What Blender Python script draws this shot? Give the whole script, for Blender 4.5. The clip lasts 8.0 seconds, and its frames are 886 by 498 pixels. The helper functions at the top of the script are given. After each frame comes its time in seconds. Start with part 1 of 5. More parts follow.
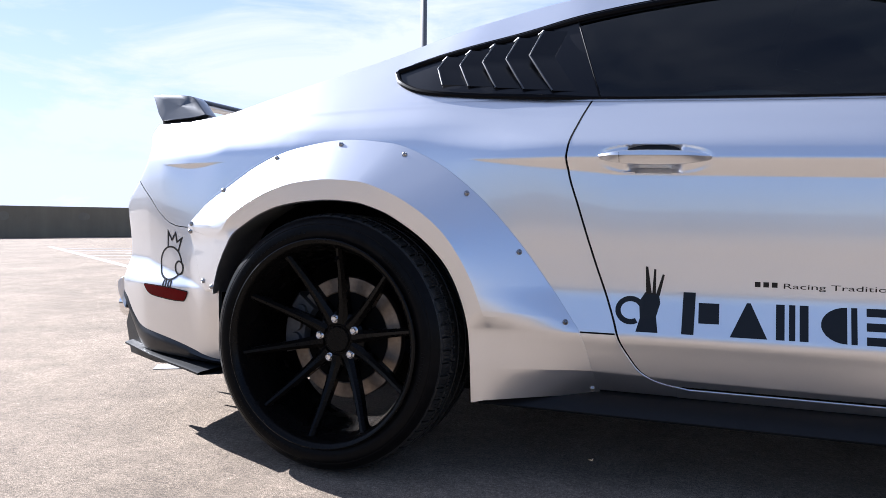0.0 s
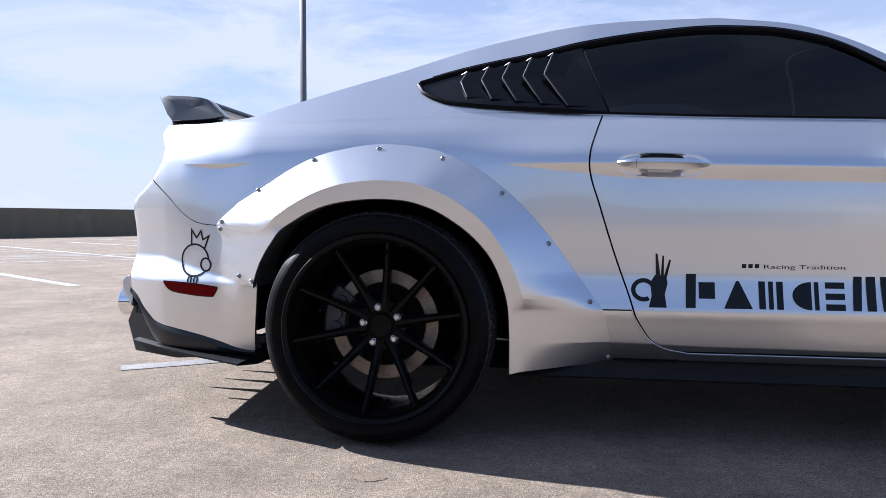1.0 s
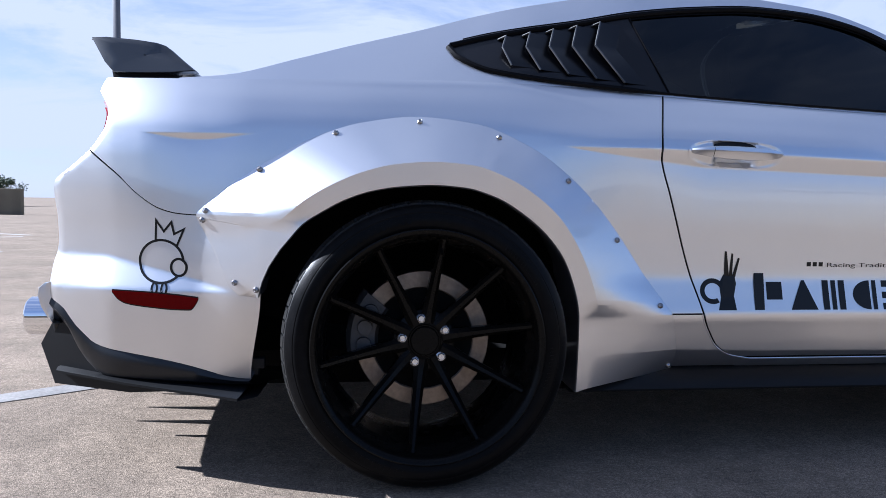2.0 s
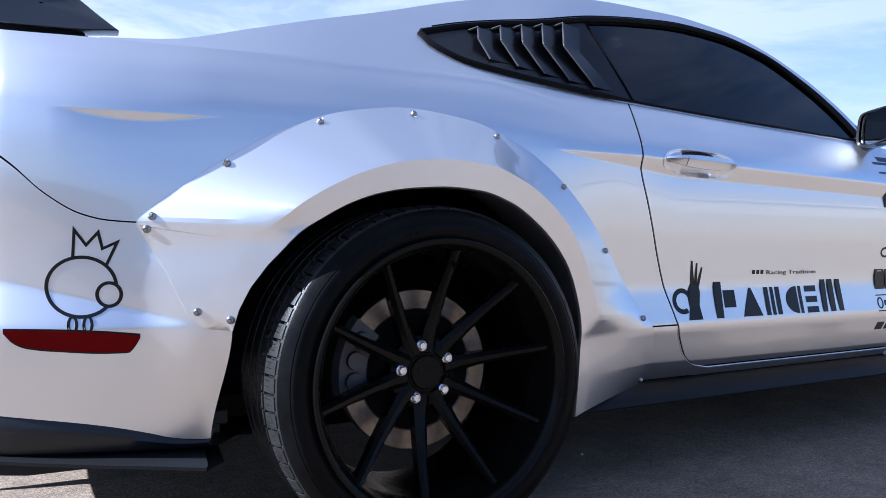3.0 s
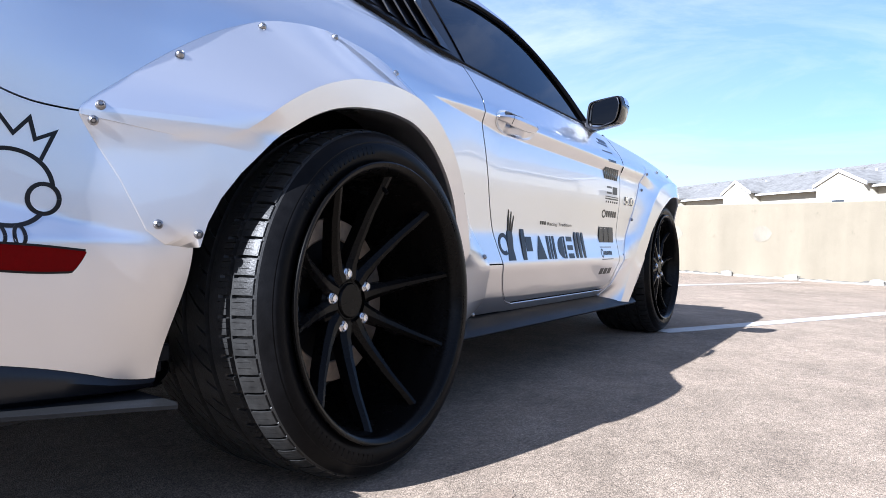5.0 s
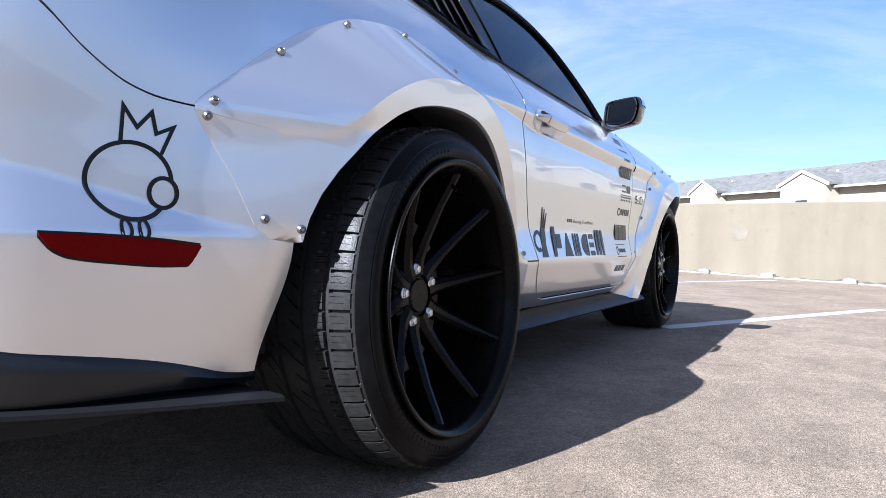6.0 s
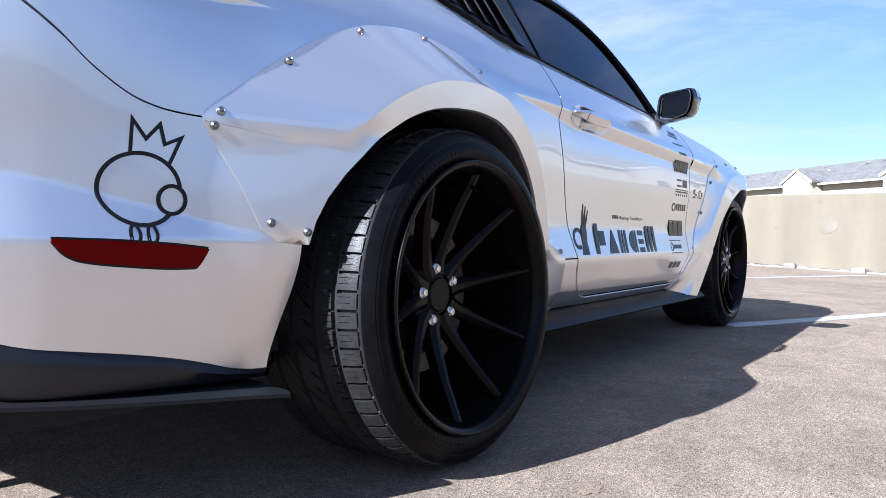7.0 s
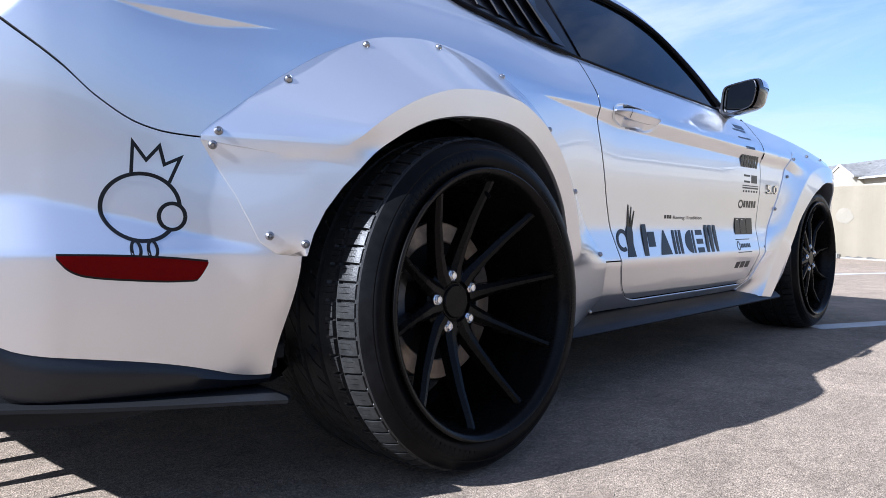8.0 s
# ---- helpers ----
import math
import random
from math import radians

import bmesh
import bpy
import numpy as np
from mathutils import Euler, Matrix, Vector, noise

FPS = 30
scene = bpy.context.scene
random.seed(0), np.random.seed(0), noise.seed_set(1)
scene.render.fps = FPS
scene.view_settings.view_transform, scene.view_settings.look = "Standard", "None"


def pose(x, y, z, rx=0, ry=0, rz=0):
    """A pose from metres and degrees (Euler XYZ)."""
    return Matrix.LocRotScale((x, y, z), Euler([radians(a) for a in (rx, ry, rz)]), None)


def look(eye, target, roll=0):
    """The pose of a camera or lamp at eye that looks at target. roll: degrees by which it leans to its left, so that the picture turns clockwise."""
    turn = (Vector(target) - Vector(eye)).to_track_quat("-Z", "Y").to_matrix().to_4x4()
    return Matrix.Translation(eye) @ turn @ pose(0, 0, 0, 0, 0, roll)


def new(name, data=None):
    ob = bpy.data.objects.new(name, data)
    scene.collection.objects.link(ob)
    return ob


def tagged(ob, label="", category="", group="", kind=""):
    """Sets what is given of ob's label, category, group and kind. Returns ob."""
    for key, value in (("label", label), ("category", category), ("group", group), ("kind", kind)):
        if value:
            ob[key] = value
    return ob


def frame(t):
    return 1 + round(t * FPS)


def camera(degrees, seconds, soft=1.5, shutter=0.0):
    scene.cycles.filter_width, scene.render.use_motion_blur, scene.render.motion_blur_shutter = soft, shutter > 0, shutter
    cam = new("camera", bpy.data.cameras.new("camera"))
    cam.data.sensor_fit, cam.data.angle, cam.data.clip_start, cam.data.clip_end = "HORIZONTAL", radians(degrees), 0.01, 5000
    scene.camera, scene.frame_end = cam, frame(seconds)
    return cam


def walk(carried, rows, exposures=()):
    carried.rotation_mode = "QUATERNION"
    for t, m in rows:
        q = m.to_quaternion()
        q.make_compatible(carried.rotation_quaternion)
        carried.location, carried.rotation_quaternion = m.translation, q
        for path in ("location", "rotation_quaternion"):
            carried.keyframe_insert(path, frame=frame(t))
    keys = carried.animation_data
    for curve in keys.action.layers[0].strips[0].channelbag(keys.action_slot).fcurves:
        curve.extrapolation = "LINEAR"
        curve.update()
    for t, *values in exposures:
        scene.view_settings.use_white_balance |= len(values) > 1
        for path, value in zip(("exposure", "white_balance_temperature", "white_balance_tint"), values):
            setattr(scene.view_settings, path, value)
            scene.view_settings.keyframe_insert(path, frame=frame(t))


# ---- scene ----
cam = camera(64.4, 8.0, soft=0.8)
PATH = [
    (0, (0.988, -2.725, 0.688), (0.262, -0.863, 0.608), 0.5),
    (0.5, (0.829, -2.985, 0.670), (0.174, -1.096, 0.612), 0.3),
    (1, (0.529, -3.109, 0.681), (0.215, -1.135, 0.597), 0.1),
    (1.5, (0.133, -2.991, 0.665), (0.124, -0.993, 0.574), 0.5),
    (1.7, (0.002, -2.889, 0.699), (0.106, -0.896, 0.569), 0.7),
    (2.8, (-0.577, -2.409, 0.693), (0.158, -0.551, 0.620), 0.9),
    (3, (-0.645, -2.337, 0.654), (0.263, -0.555, 0.601), 0.8),
    (3.5, (-0.838, -2.233, 0.558), (0.401, -0.664, 0.515), 1.2),
    (4, (-1.002, -2.139, 0.514), (0.468, -0.784, 0.477), 1.3),
    (4.5, (-1.066, -2.059, 0.510), (0.512, -0.832, 0.463), 1.6),
    (4.7, (-1.086, -2.026, 0.496), (0.54, -0.862, 0.454), 1.5),
    (5.8, (-1.266, -1.787, 0.492), (0.488, -0.828, 0.446), 1.8),
    (6, (-1.269, -1.79, 0.488), (0.463, -0.79, 0.442), 1.9),
    (6.5, (-1.243, -1.836, 0.494), (0.418, -0.724, 0.436), 1.9),
    (7, (-1.214, -1.906, 0.505), (0.393, -0.718, 0.435), 1.5),
    (7.5, (-1.181, -1.976, 0.513), (0.356, -0.698, 0.437), 1.2),
    (8, (-1.106, -2.045, 0.535), (0.321, -0.646, 0.445), 0.7),
]
walk(cam, [(t, look(eye, target, roll)) for t, eye, target, roll in PATH], exposures=[(0, 0.70, 5750, 13), (1.5, 0.33, 5500, 13), (2.8, 0.63, 5230, 13), (4.0, 0.99, 5480, 13), (4.5, 1.02, 5560, 13), (6, 0.73, 5570, 13), (8, 0.74, 5420, 13)])

# ---- light ----
SUN_ELEV, SUN_AZ = 32.5, 166.6   # azimuth of the sun, counter-clockwise from +x
sun_dir = Vector((math.cos(radians(SUN_ELEV)) * math.cos(radians(SUN_AZ)), math.cos(radians(SUN_ELEV)) * math.sin(radians(SUN_AZ)), math.sin(radians(SUN_ELEV))))
sun = new("sun", bpy.data.lights.new("sun", "SUN"))
sun.data.energy, sun.data.angle, sun.data.color = 10.6, radians(0.53), (1.0, 0.96, 0.91)
sun.matrix_world = look(sun_dir * 60, (0, 0, 0))
world = bpy.data.worlds.new("world")
scene.world = world
world.use_nodes = True
wn, wl = world.node_tree.nodes, world.node_tree.links
wn.clear()
sky = wn.new("ShaderNodeTexSky")
sky.sky_type, sky.sun_disc = "NISHITA", False
sky.sun_elevation, sky.sun_rotation = radians(SUN_ELEV), radians(90 - SUN_AZ)
sky.air_density, sky.dust_density, sky.ozone_density = 1.0, 0.1, 3.5
coord = wn.new("ShaderNodeTexCoord")
stretch = wn.new("ShaderNodeMapping")
stretch.inputs["Scale"].default_value = (1.3, 1.3, 5.0)
stretch.inputs["Rotation"].default_value = (0.12, 0.1, 0.5)
clouds = wn.new("ShaderNodeTexNoise")
clouds.inputs["Scale"].default_value, clouds.inputs["Detail"].default_value, clouds.inputs["Roughness"].default_value = 2.1, 8.0, 0.62
clouds.inputs["Distortion"].default_value = 0.5
cloud_ramp = wn.new("ShaderNodeValToRGB")
cloud_ramp.color_ramp.elements[0].position, cloud_ramp.color_ramp.elements[1].position = 0.42, 0.65
cloud_mix = wn.new("ShaderNodeMixRGB")
cloud_mix.inputs[2].default_value = (8.3, 8.6, 9.6, 1)
cloud_amount = wn.new("ShaderNodeMath")
cloud_amount.operation = "MULTIPLY"
cloud_amount.inputs[1].default_value = 0.55
back = wn.new("ShaderNodeBackground")
back.inputs["Strength"].default_value = 0.072
wout = wn.new("ShaderNodeOutputWorld")
wl.new(coord.outputs["Generated"], stretch.inputs["Vector"])
wl.new(stretch.outputs["Vector"], clouds.inputs["Vector"])
wl.new(clouds.outputs["Fac"], cloud_ramp.inputs["Fac"])
wl.new(cloud_ramp.outputs["Color"], cloud_amount.inputs[0])
# cloud and haze are thickest towards the sun and thin out on the far side of the sky
toward = wn.new("ShaderNodeVectorMath")
toward.operation = "DOT_PRODUCT"
toward.inputs[1].default_value = (-0.55, 0.83, 0.0)
cover = wn.new("ShaderNodeMapRange")
cover.interpolation_type = "SMOOTHSTEP"
cover.inputs[1].default_value, cover.inputs[2].default_value, cover.inputs[3].default_value, cover.inputs[4].default_value = -0.95, 0.7, 0.40, 1.0
split = wn.new("ShaderNodeSeparateXYZ")
haze = wn.new("ShaderNodeMapRange")
haze.inputs[1].default_value, haze.inputs[2].default_value, haze.inputs[3].default_value, haze.inputs[4].default_value = 0.0, 0.46, 0.90, 0.38
thick = wn.new("ShaderNodeMath")
thick.operation, thick.use_clamp = "ADD", True
veil = wn.new("ShaderNodeMath")
veil.operation = "MULTIPLY"
wl.new(coord.outputs["Generated"], toward.inputs[0])
wl.new(toward.outputs["Value"], cover.inputs[0])
wl.new(coord.outputs["Generated"], split.inputs[0])
wl.new(split.outputs["Z"], haze.inputs[0])
wl.new(haze.outputs[0], thick.inputs[0])
wl.new(cloud_amount.outputs[0], thick.inputs[1])
wl.new(thick.outputs[0], veil.inputs[0])
wl.new(cover.outputs[0], veil.inputs[1])
wl.new(veil.outputs[0], cloud_mix.inputs[0])
rich = wn.new("ShaderNodeHueSaturation")
rich.inputs["Saturation"].default_value, rich.inputs["Hue"].default_value = 1.36, 0.504
rich.inputs["Value"].default_value = 1.32
wl.new(sky.outputs["Color"], rich.inputs["Color"])
wl.new(rich.outputs["Color"], cloud_mix.inputs[1])
wl.new(cloud_mix.outputs["Color"], back.inputs["Color"])
wl.new(back.outputs["Background"], wout.inputs["Surface"])


# ---- materials ----
def material(name, color, rough=0.5, metal=0.0, coat=0.0, grain=0.0, grain_scale=40.0, bump=0.0, bump_scale=60.0, stain=0.0, stain_scale=3.0, rough_var=0.0, per_object=0.0, spec=0.5):
    m = bpy.data.materials.new(name)
    m.use_nodes = True
    n, l = m.node_tree.nodes, m.node_tree.links
    p = n["Principled BSDF"]
    p.inputs["Base Color"].default_value = (*color, 1)
    p.inputs["Roughness"].default_value, p.inputs["Metallic"].default_value = rough, metal
    p.inputs["Coat Weight"].default_value, p.inputs["Coat Roughness"].default_value = coat, 0.03
    p.inputs["Specular IOR Level"].default_value = spec
    tc = n.new("ShaderNodeTexCoord")
    last = None

    def noise_node(scale, detail):
        t = n.new("ShaderNodeTexNoise")
        t.inputs["Scale"].default_value, t.inputs["Detail"].default_value = scale, detail
        l.new(tc.outputs["Object"], t.inputs["Vector"])
        return t

    def vary(value_socket, amount, prior):
        mr = n.new("ShaderNodeMapRange")
        mr.inputs[1].default_value, mr.inputs[2].default_value = 0.25, 0.75
        mr.inputs[3].default_value, mr.inputs[4].default_value = 1 - amount, 1 + amount
        l.new(value_socket, mr.inputs[0])
        mul = n.new("ShaderNodeVectorMath")
        mul.operation = "SCALE"
        if prior is None:
            mul.inputs[0].default_value = color
        else:
            l.new(prior, mul.inputs[0])
        l.new(mr.outputs[0], mul.inputs["Scale"])
        return mul.outputs[0]

    if grain:
        last = vary(noise_node(grain_scale, 4).outputs["Fac"], grain, last)
    if stain:
        last = vary(noise_node(stain_scale, 6).outputs["Fac"], stain, last)
    if per_object:
        info = n.new("ShaderNodeObjectInfo")
        last = vary(info.outputs["Random"], per_object, last)
    if last is not None:
        l.new(last, p.inputs["Base Color"])
    if rough_var:
        t = noise_node(stain_scale * 2.3 + 1, 5)
        mr = n.new("ShaderNodeMapRange")
        mr.inputs[3].default_value, mr.inputs[4].default_value = max(0.02, rough - rough_var), rough + rough_var
        l.new(t.outputs["Fac"], mr.inputs[0])
        l.new(mr.outputs[0], p.inputs["Roughness"])
    if bump:
        t = noise_node(bump_scale, 5)
        b = n.new("ShaderNodeBump")
        b.inputs["Strength"].default_value, b.inputs["Distance"].default_value = bump, 0.004
        l.new(t.outputs["Fac"], b.inputs["Height"])
        l.new(b.outputs["Normal"], p.inputs["Normal"])
    return m


SILVER = material("silver metallic paint", (0.70, 0.70, 0.715), 0.36, 0.97, 1.0, grain=0.03, grain_scale=1500, stain=0.015, stain_scale=4)
TRIM = material("black window trim", (0.004, 0.004, 0.005), 0.45, 0, 0, spec=0.06, grain=0.1, grain_scale=200, rough_var=0.05)
LOUVRE = material("gloss black louvre", (0.0045, 0.0045, 0.006), 0.30, 0, 0.12, spec=0.25, grain=0.15, grain_scale=300, rough_var=0.05)
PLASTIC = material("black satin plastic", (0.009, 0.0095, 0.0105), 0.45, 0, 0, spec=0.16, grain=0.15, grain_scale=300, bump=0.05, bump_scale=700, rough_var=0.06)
SLICK = material("dark satin valance plastic", (0.006, 0.0065, 0.008), 0.32, 0, 0, spec=0.42, grain=0.15, grain_scale=200, rough_var=0.06)
EDGE = material("satin black edge", (0.012, 0.012, 0.013), 0.45, 0, 0, spec=1.0, grain=0.1, rough_var=0.05)
GLOSS_BLACK = material("gloss black", (0.010, 0.010, 0.012), 0.18, 0, 0.6, grain=0.1, rough_var=0.05)
CARBON = material("dark carbon", (0.012, 0.0125, 0.014), 0.34, 0.0, 0.8, spec=0.6, grain=0.10, grain_scale=220, rough_var=0.03)
RIM = material("matte black wheel paint", (0.0034, 0.0031, 0.0029), 0.27, 0.0, 0.0, spec=0.11, grain=0.1, grain_scale=200, rough_var=0.06, stain_scale=9)
RUBBER = material("tyre rubber", (0.0040, 0.0040, 0.0044), 0.34, 0, 0, spec=0.06, grain=0.25, grain_scale=60, bump=0.10, bump_scale=260, stain=0.3, stain_scale=12, rough_var=0.12)
TREAD = material("tyre tread rubber", (0.017, 0.017, 0.0167), 0.40, 0, 0, spec=0.20, grain=0.3, grain_scale=90, bump=0.15, bump_scale=300, stain=0.25, stain_scale=20, rough_var=0.1)
DARK = material("dark underside", (0.006, 0.006, 0.006), 0.9, 0, 0, spec=0.1, grain=0.3, grain_scale=20)
STEEL = material("bright steel", (0.72, 0.72, 0.73), 0.25, 1.0, 0, grain=0.08, grain_scale=90, rough_var=0.08)
BOLT = material("dull bolt steel", (0.30, 0.30, 0.31), 0.3, 1.0, 0, grain=0.15, grain_scale=200, rough_var=0.08)
CHROME = material("chrome", (0.86, 0.86, 0.88), 0.07, 1.0, 0, rough_var=0.03)
DISC = material("brake disc iron", (0.21, 0.17, 0.135), 0.42, 0.9, 0, grain=0.2, grain_scale=90, stain=0.2, stain_scale=14)
CALIPER = material("grey caliper", (0.05, 0.05, 0.052), 0.5, 0.3, 0, grain=0.2, grain_scale=60)
RED = material("red reflector", (0.12, 0.0006, 0.0012), 0.22, 0, 0.0, spec=0.05, grain=0.1, grain_scale=120)
LAMP_CLEAR = material("pale clear lamp lens", (0.62, 0.40, 0.40), 0.12, 0, 1.0, grain=0.1, grain_scale=100)
LAMP_RED = material("red tail lamp", (0.45, 0.01, 0.015), 0.08, 0, 1.0, grain=0.1, grain_scale=100)
VINYL = material("black vinyl", (0.006, 0.006, 0.007), 0.30, 0, 0, spec=0.27, grain=0.1, grain_scale=100)
BADGE = material("badge chrome", (0.92, 0.92, 0.93), 0.12, 1.0, 0, rough_var=0.05)
MIRROR = material("mirror glass", (0.75, 0.78, 0.8), 0.02, 1.0, 0)
LINE = material("worn white line paint", (0.374, 0.361, 0.34), 0.6, 0, 0, grain=0.2, grain_scale=90, stain=0.3, stain_scale=4, bump=0.2, bump_scale=150)
FADED = material("faded line paint", (0.215, 0.203, 0.188), 0.7, 0, 0, grain=0.25, grain_scale=90, stain=0.35, stain_scale=5, bump=0.2, bump_scale=150)
GALV = material("galvanised steel", (0.62, 0.63, 0.64), 0.5, 0.4, 0, grain=0.1, grain_scale=30)
POLE = material("bronze-grey painted pole", (0.09, 0.095, 0.11), 0.45, 0.3, 0, grain=0.1, grain_scale=20, stain=0.1)
SHINGLE = material("grey shingles", (0.128, 0.126, 0.119), 0.9, 0, 0, grain=0.35, grain_scale=2.2, stain=0.12, stain_scale=0.3)
STUCCO = material("cream siding", (0.306, 0.285, 0.23), 0.85, 0, 0, grain=0.05, grain_scale=2.0, stain=0.06, stain_scale=0.4)
WHITE_TRIM = material("white trim", (0.45, 0.45, 0.437), 0.6, 0, 0, grain=0.04, grain_scale=3)
PANE = material("dark pane", (0.03, 0.035, 0.04), 0.08, 0, 0.5)
BARK = material("bark", (0.10, 0.075, 0.05), 0.9, 0, 0, grain=0.4, grain_scale=8, bump=0.5, bump_scale=20)
LEAF = material("leaves", (0.085, 0.105, 0.055), 0.6, 0, 0, per_object=0.2, grain=0.4, grain_scale=1.5)
SEAT = material("dark upholstery", (0.02, 0.02, 0.022), 0.8, 0, 0, grain=0.2, grain_scale=80)


def concrete(name, color, speck, blotch, mottle=0.0, drips=0.0):
    m = bpy.data.materials.new(name)
    m.use_nodes = True
    n, l = m.node_tree.nodes, m.node_tree.links
    p = n["Principled BSDF"]
    tc = n.new("ShaderNodeTexCoord")

    def tex(scale, detail, vec=(1, 1, 1), rough=0.6):
        mp = n.new("ShaderNodeMapping")
        mp.inputs["Scale"].default_value = vec
        t = n.new("ShaderNodeTexNoise")
        t.inputs["Scale"].default_value, t.inputs["Detail"].default_value, t.inputs["Roughness"].default_value = scale, detail, rough
        l.new(tc.outputs["Object"], mp.inputs[0])
        l.new(mp.outputs[0], t.inputs["Vector"])
        return t.outputs["Fac"]

    def rng(sock, lo, hi, a=0.3, b=0.7):
        mr = n.new("ShaderNodeMapRange")
        mr.inputs[1].default_value, mr.inputs[2].default_value, mr.inputs[3].default_value, mr.inputs[4].default_value = a, b, lo, hi
        l.new(sock, mr.inputs[0])
        return mr.outputs[0]

    def mul(a, b):
        k = n.new("ShaderNodeMath")
        k.operation = "MULTIPLY"
        l.new(a, k.inputs[0])
        l.new(b, k.inputs[1])
        return k.outputs[0]

    fine, mid, big = tex(330, 2), tex(110, 4), tex(1.1, 7, rough=0.7)
    total = mul(mul(rng(fine, 1 - speck, 1 + speck, 0.34, 0.66), rng(mid, 1 - speck * 0.6, 1 + speck * 0.6, 0.34, 0.66)), rng(big, 1 - blotch, 1 + blotch * 0.7))
    if mottle:
        total = mul(mul(total, rng(tex(26, 5, rough=0.7), 1 - mottle, 1 + mottle, 0.36, 0.64)), rng(tex(5.5, 6, rough=0.65), 1 - mottle * 0.8, 1 + mottle * 0.6, 0.36, 0.64))
        total = mul(total, rng(tex(60, 2), 1.0, 0.62, 0.70, 0.74))
    spots = tex(7.0, 3)
    total = mul(total, rng(spots, 1.0, 0.86, 0.66, 0.74))
    if drips:
        total = mul(total, rng(tex(2.2, 4, (1, 1, 0.12)), 1 - drips, 1 + drips * 0.4))
    sc = n.new("ShaderNodeVectorMath")
    sc.operation = "SCALE"
    sc.inputs[0].default_value = color
    l.new(total, sc.inputs["Scale"])
    l.new(sc.outputs[0], p.inputs["Base Color"])
    p.inputs["Roughness"].default_value, p.inputs["Specular IOR Level"].default_value = 0.92, 0.15
    b = n.new("ShaderNodeBump")
    b.inputs["Strength"].default_value, b.inputs["Distance"].default_value = 0.85, 0.004
    l.new(tex(260, 6), b.inputs["Height"])
    l.new(b.outputs["Normal"], p.inputs["Normal"])
    return m


DECK = concrete("parking deck concrete", (0.236, 0.188, 0.141), 0.58, 0.26, mottle=0.16)
PARAPET = concrete("cast concrete parapet", (0.181, 0.158, 0.116), 0.07, 0.09, drips=0.14)
PALE_PATCH = concrete("paler parapet concrete", (0.190, 0.171, 0.134), 0.15, 0.2)
LIME = concrete("pale lime mortar", (0.234, 0.223, 0.195), 0.25, 0.3)
GRIME = concrete("dark grimy concrete", (0.10, 0.094, 0.082), 0.4, 0.3)
RUSTY = concrete("ochre stained concrete", (0.223, 0.173, 0.129), 0.3, 0.2)


def tint_glass(name, tint):
    m = bpy.data.materials.new(name)
    m.use_nodes = True
    n, l = m.node_tree.nodes, m.node_tree.links
    n.clear()
    out, mix, tr, gl, fr = n.new("ShaderNodeOutputMaterial"), n.new("ShaderNodeMixShader"), n.new("ShaderNodeBsdfTransparent"), n.new("ShaderNodeBsdfGlossy"), n.new("ShaderNodeFresnel")
    tr.inputs["Color"].default_value = (*tint, 1)
    gl.inputs["Roughness"].default_value = 0.015
    fr.inputs["IOR"].default_value = 1.5
    l.new(fr.outputs[0], mix.inputs[0])
    l.new(tr.outputs[0], mix.inputs[1])
    l.new(gl.outputs[0], mix.inputs[2])
    l.new(mix.outputs[0], out.inputs["Surface"])
    return m


TINT = tint_glass("dark tinted window glass", (0.07, 0.085, 0.09))


SILVER.node_tree.nodes["Principled BSDF"].inputs["Coat Roughness"].default_value = 0.02
# slight waviness of the painted panels
sn, sl = SILVER.node_tree.nodes, SILVER.node_tree.links
wave_at, wave, wavy = sn.new("ShaderNodeTexCoord"), sn.new("ShaderNodeTexNoise"), sn.new("ShaderNodeBump")
wave.inputs["Scale"].default_value, wave.inputs["Detail"].default_value, wave.inputs["Roughness"].default_value = 8.0, 3.0, 0.45
wavy.inputs["Strength"].default_value, wavy.inputs["Distance"].default_value = 1.0, 0.0004
sl.new(wave_at.outputs["Object"], wave.inputs["Vector"])
sl.new(wave.outputs["Fac"], wavy.inputs["Height"])
sl.new(wavy.outputs["Normal"], sn["Principled BSDF"].inputs["Normal"])
sl.new(wavy.outputs["Normal"], sn["Principled BSDF"].inputs["Coat Normal"])


# ---- mesh helpers ----
def part(name, bm, mat, parent=None, label="", smooth=True, sharp=32):
    me = bpy.data.meshes.new(name)
    bmesh.ops.recalc_face_normals(bm, faces=bm.faces)
    bm.to_mesh(me)
    bm.free()
    if smooth:
        me.polygons.foreach_set("use_smooth", [True] * len(me.polygons))
        me.set_sharp_from_angle(angle=radians(sharp))
    me.materials.append(mat)
    ob = new(name, me)
    if parent:
        ob.parent = parent
    if label:
        tagged(ob, label)
    return ob


def empty(name, label, category, m=None, group="", kind=""):
    ob = new(name)
    ob.empty_display_size = 0.1
    if m is not None:
        ob.matrix_world = m
    return tagged(ob, label, category, group, kind)


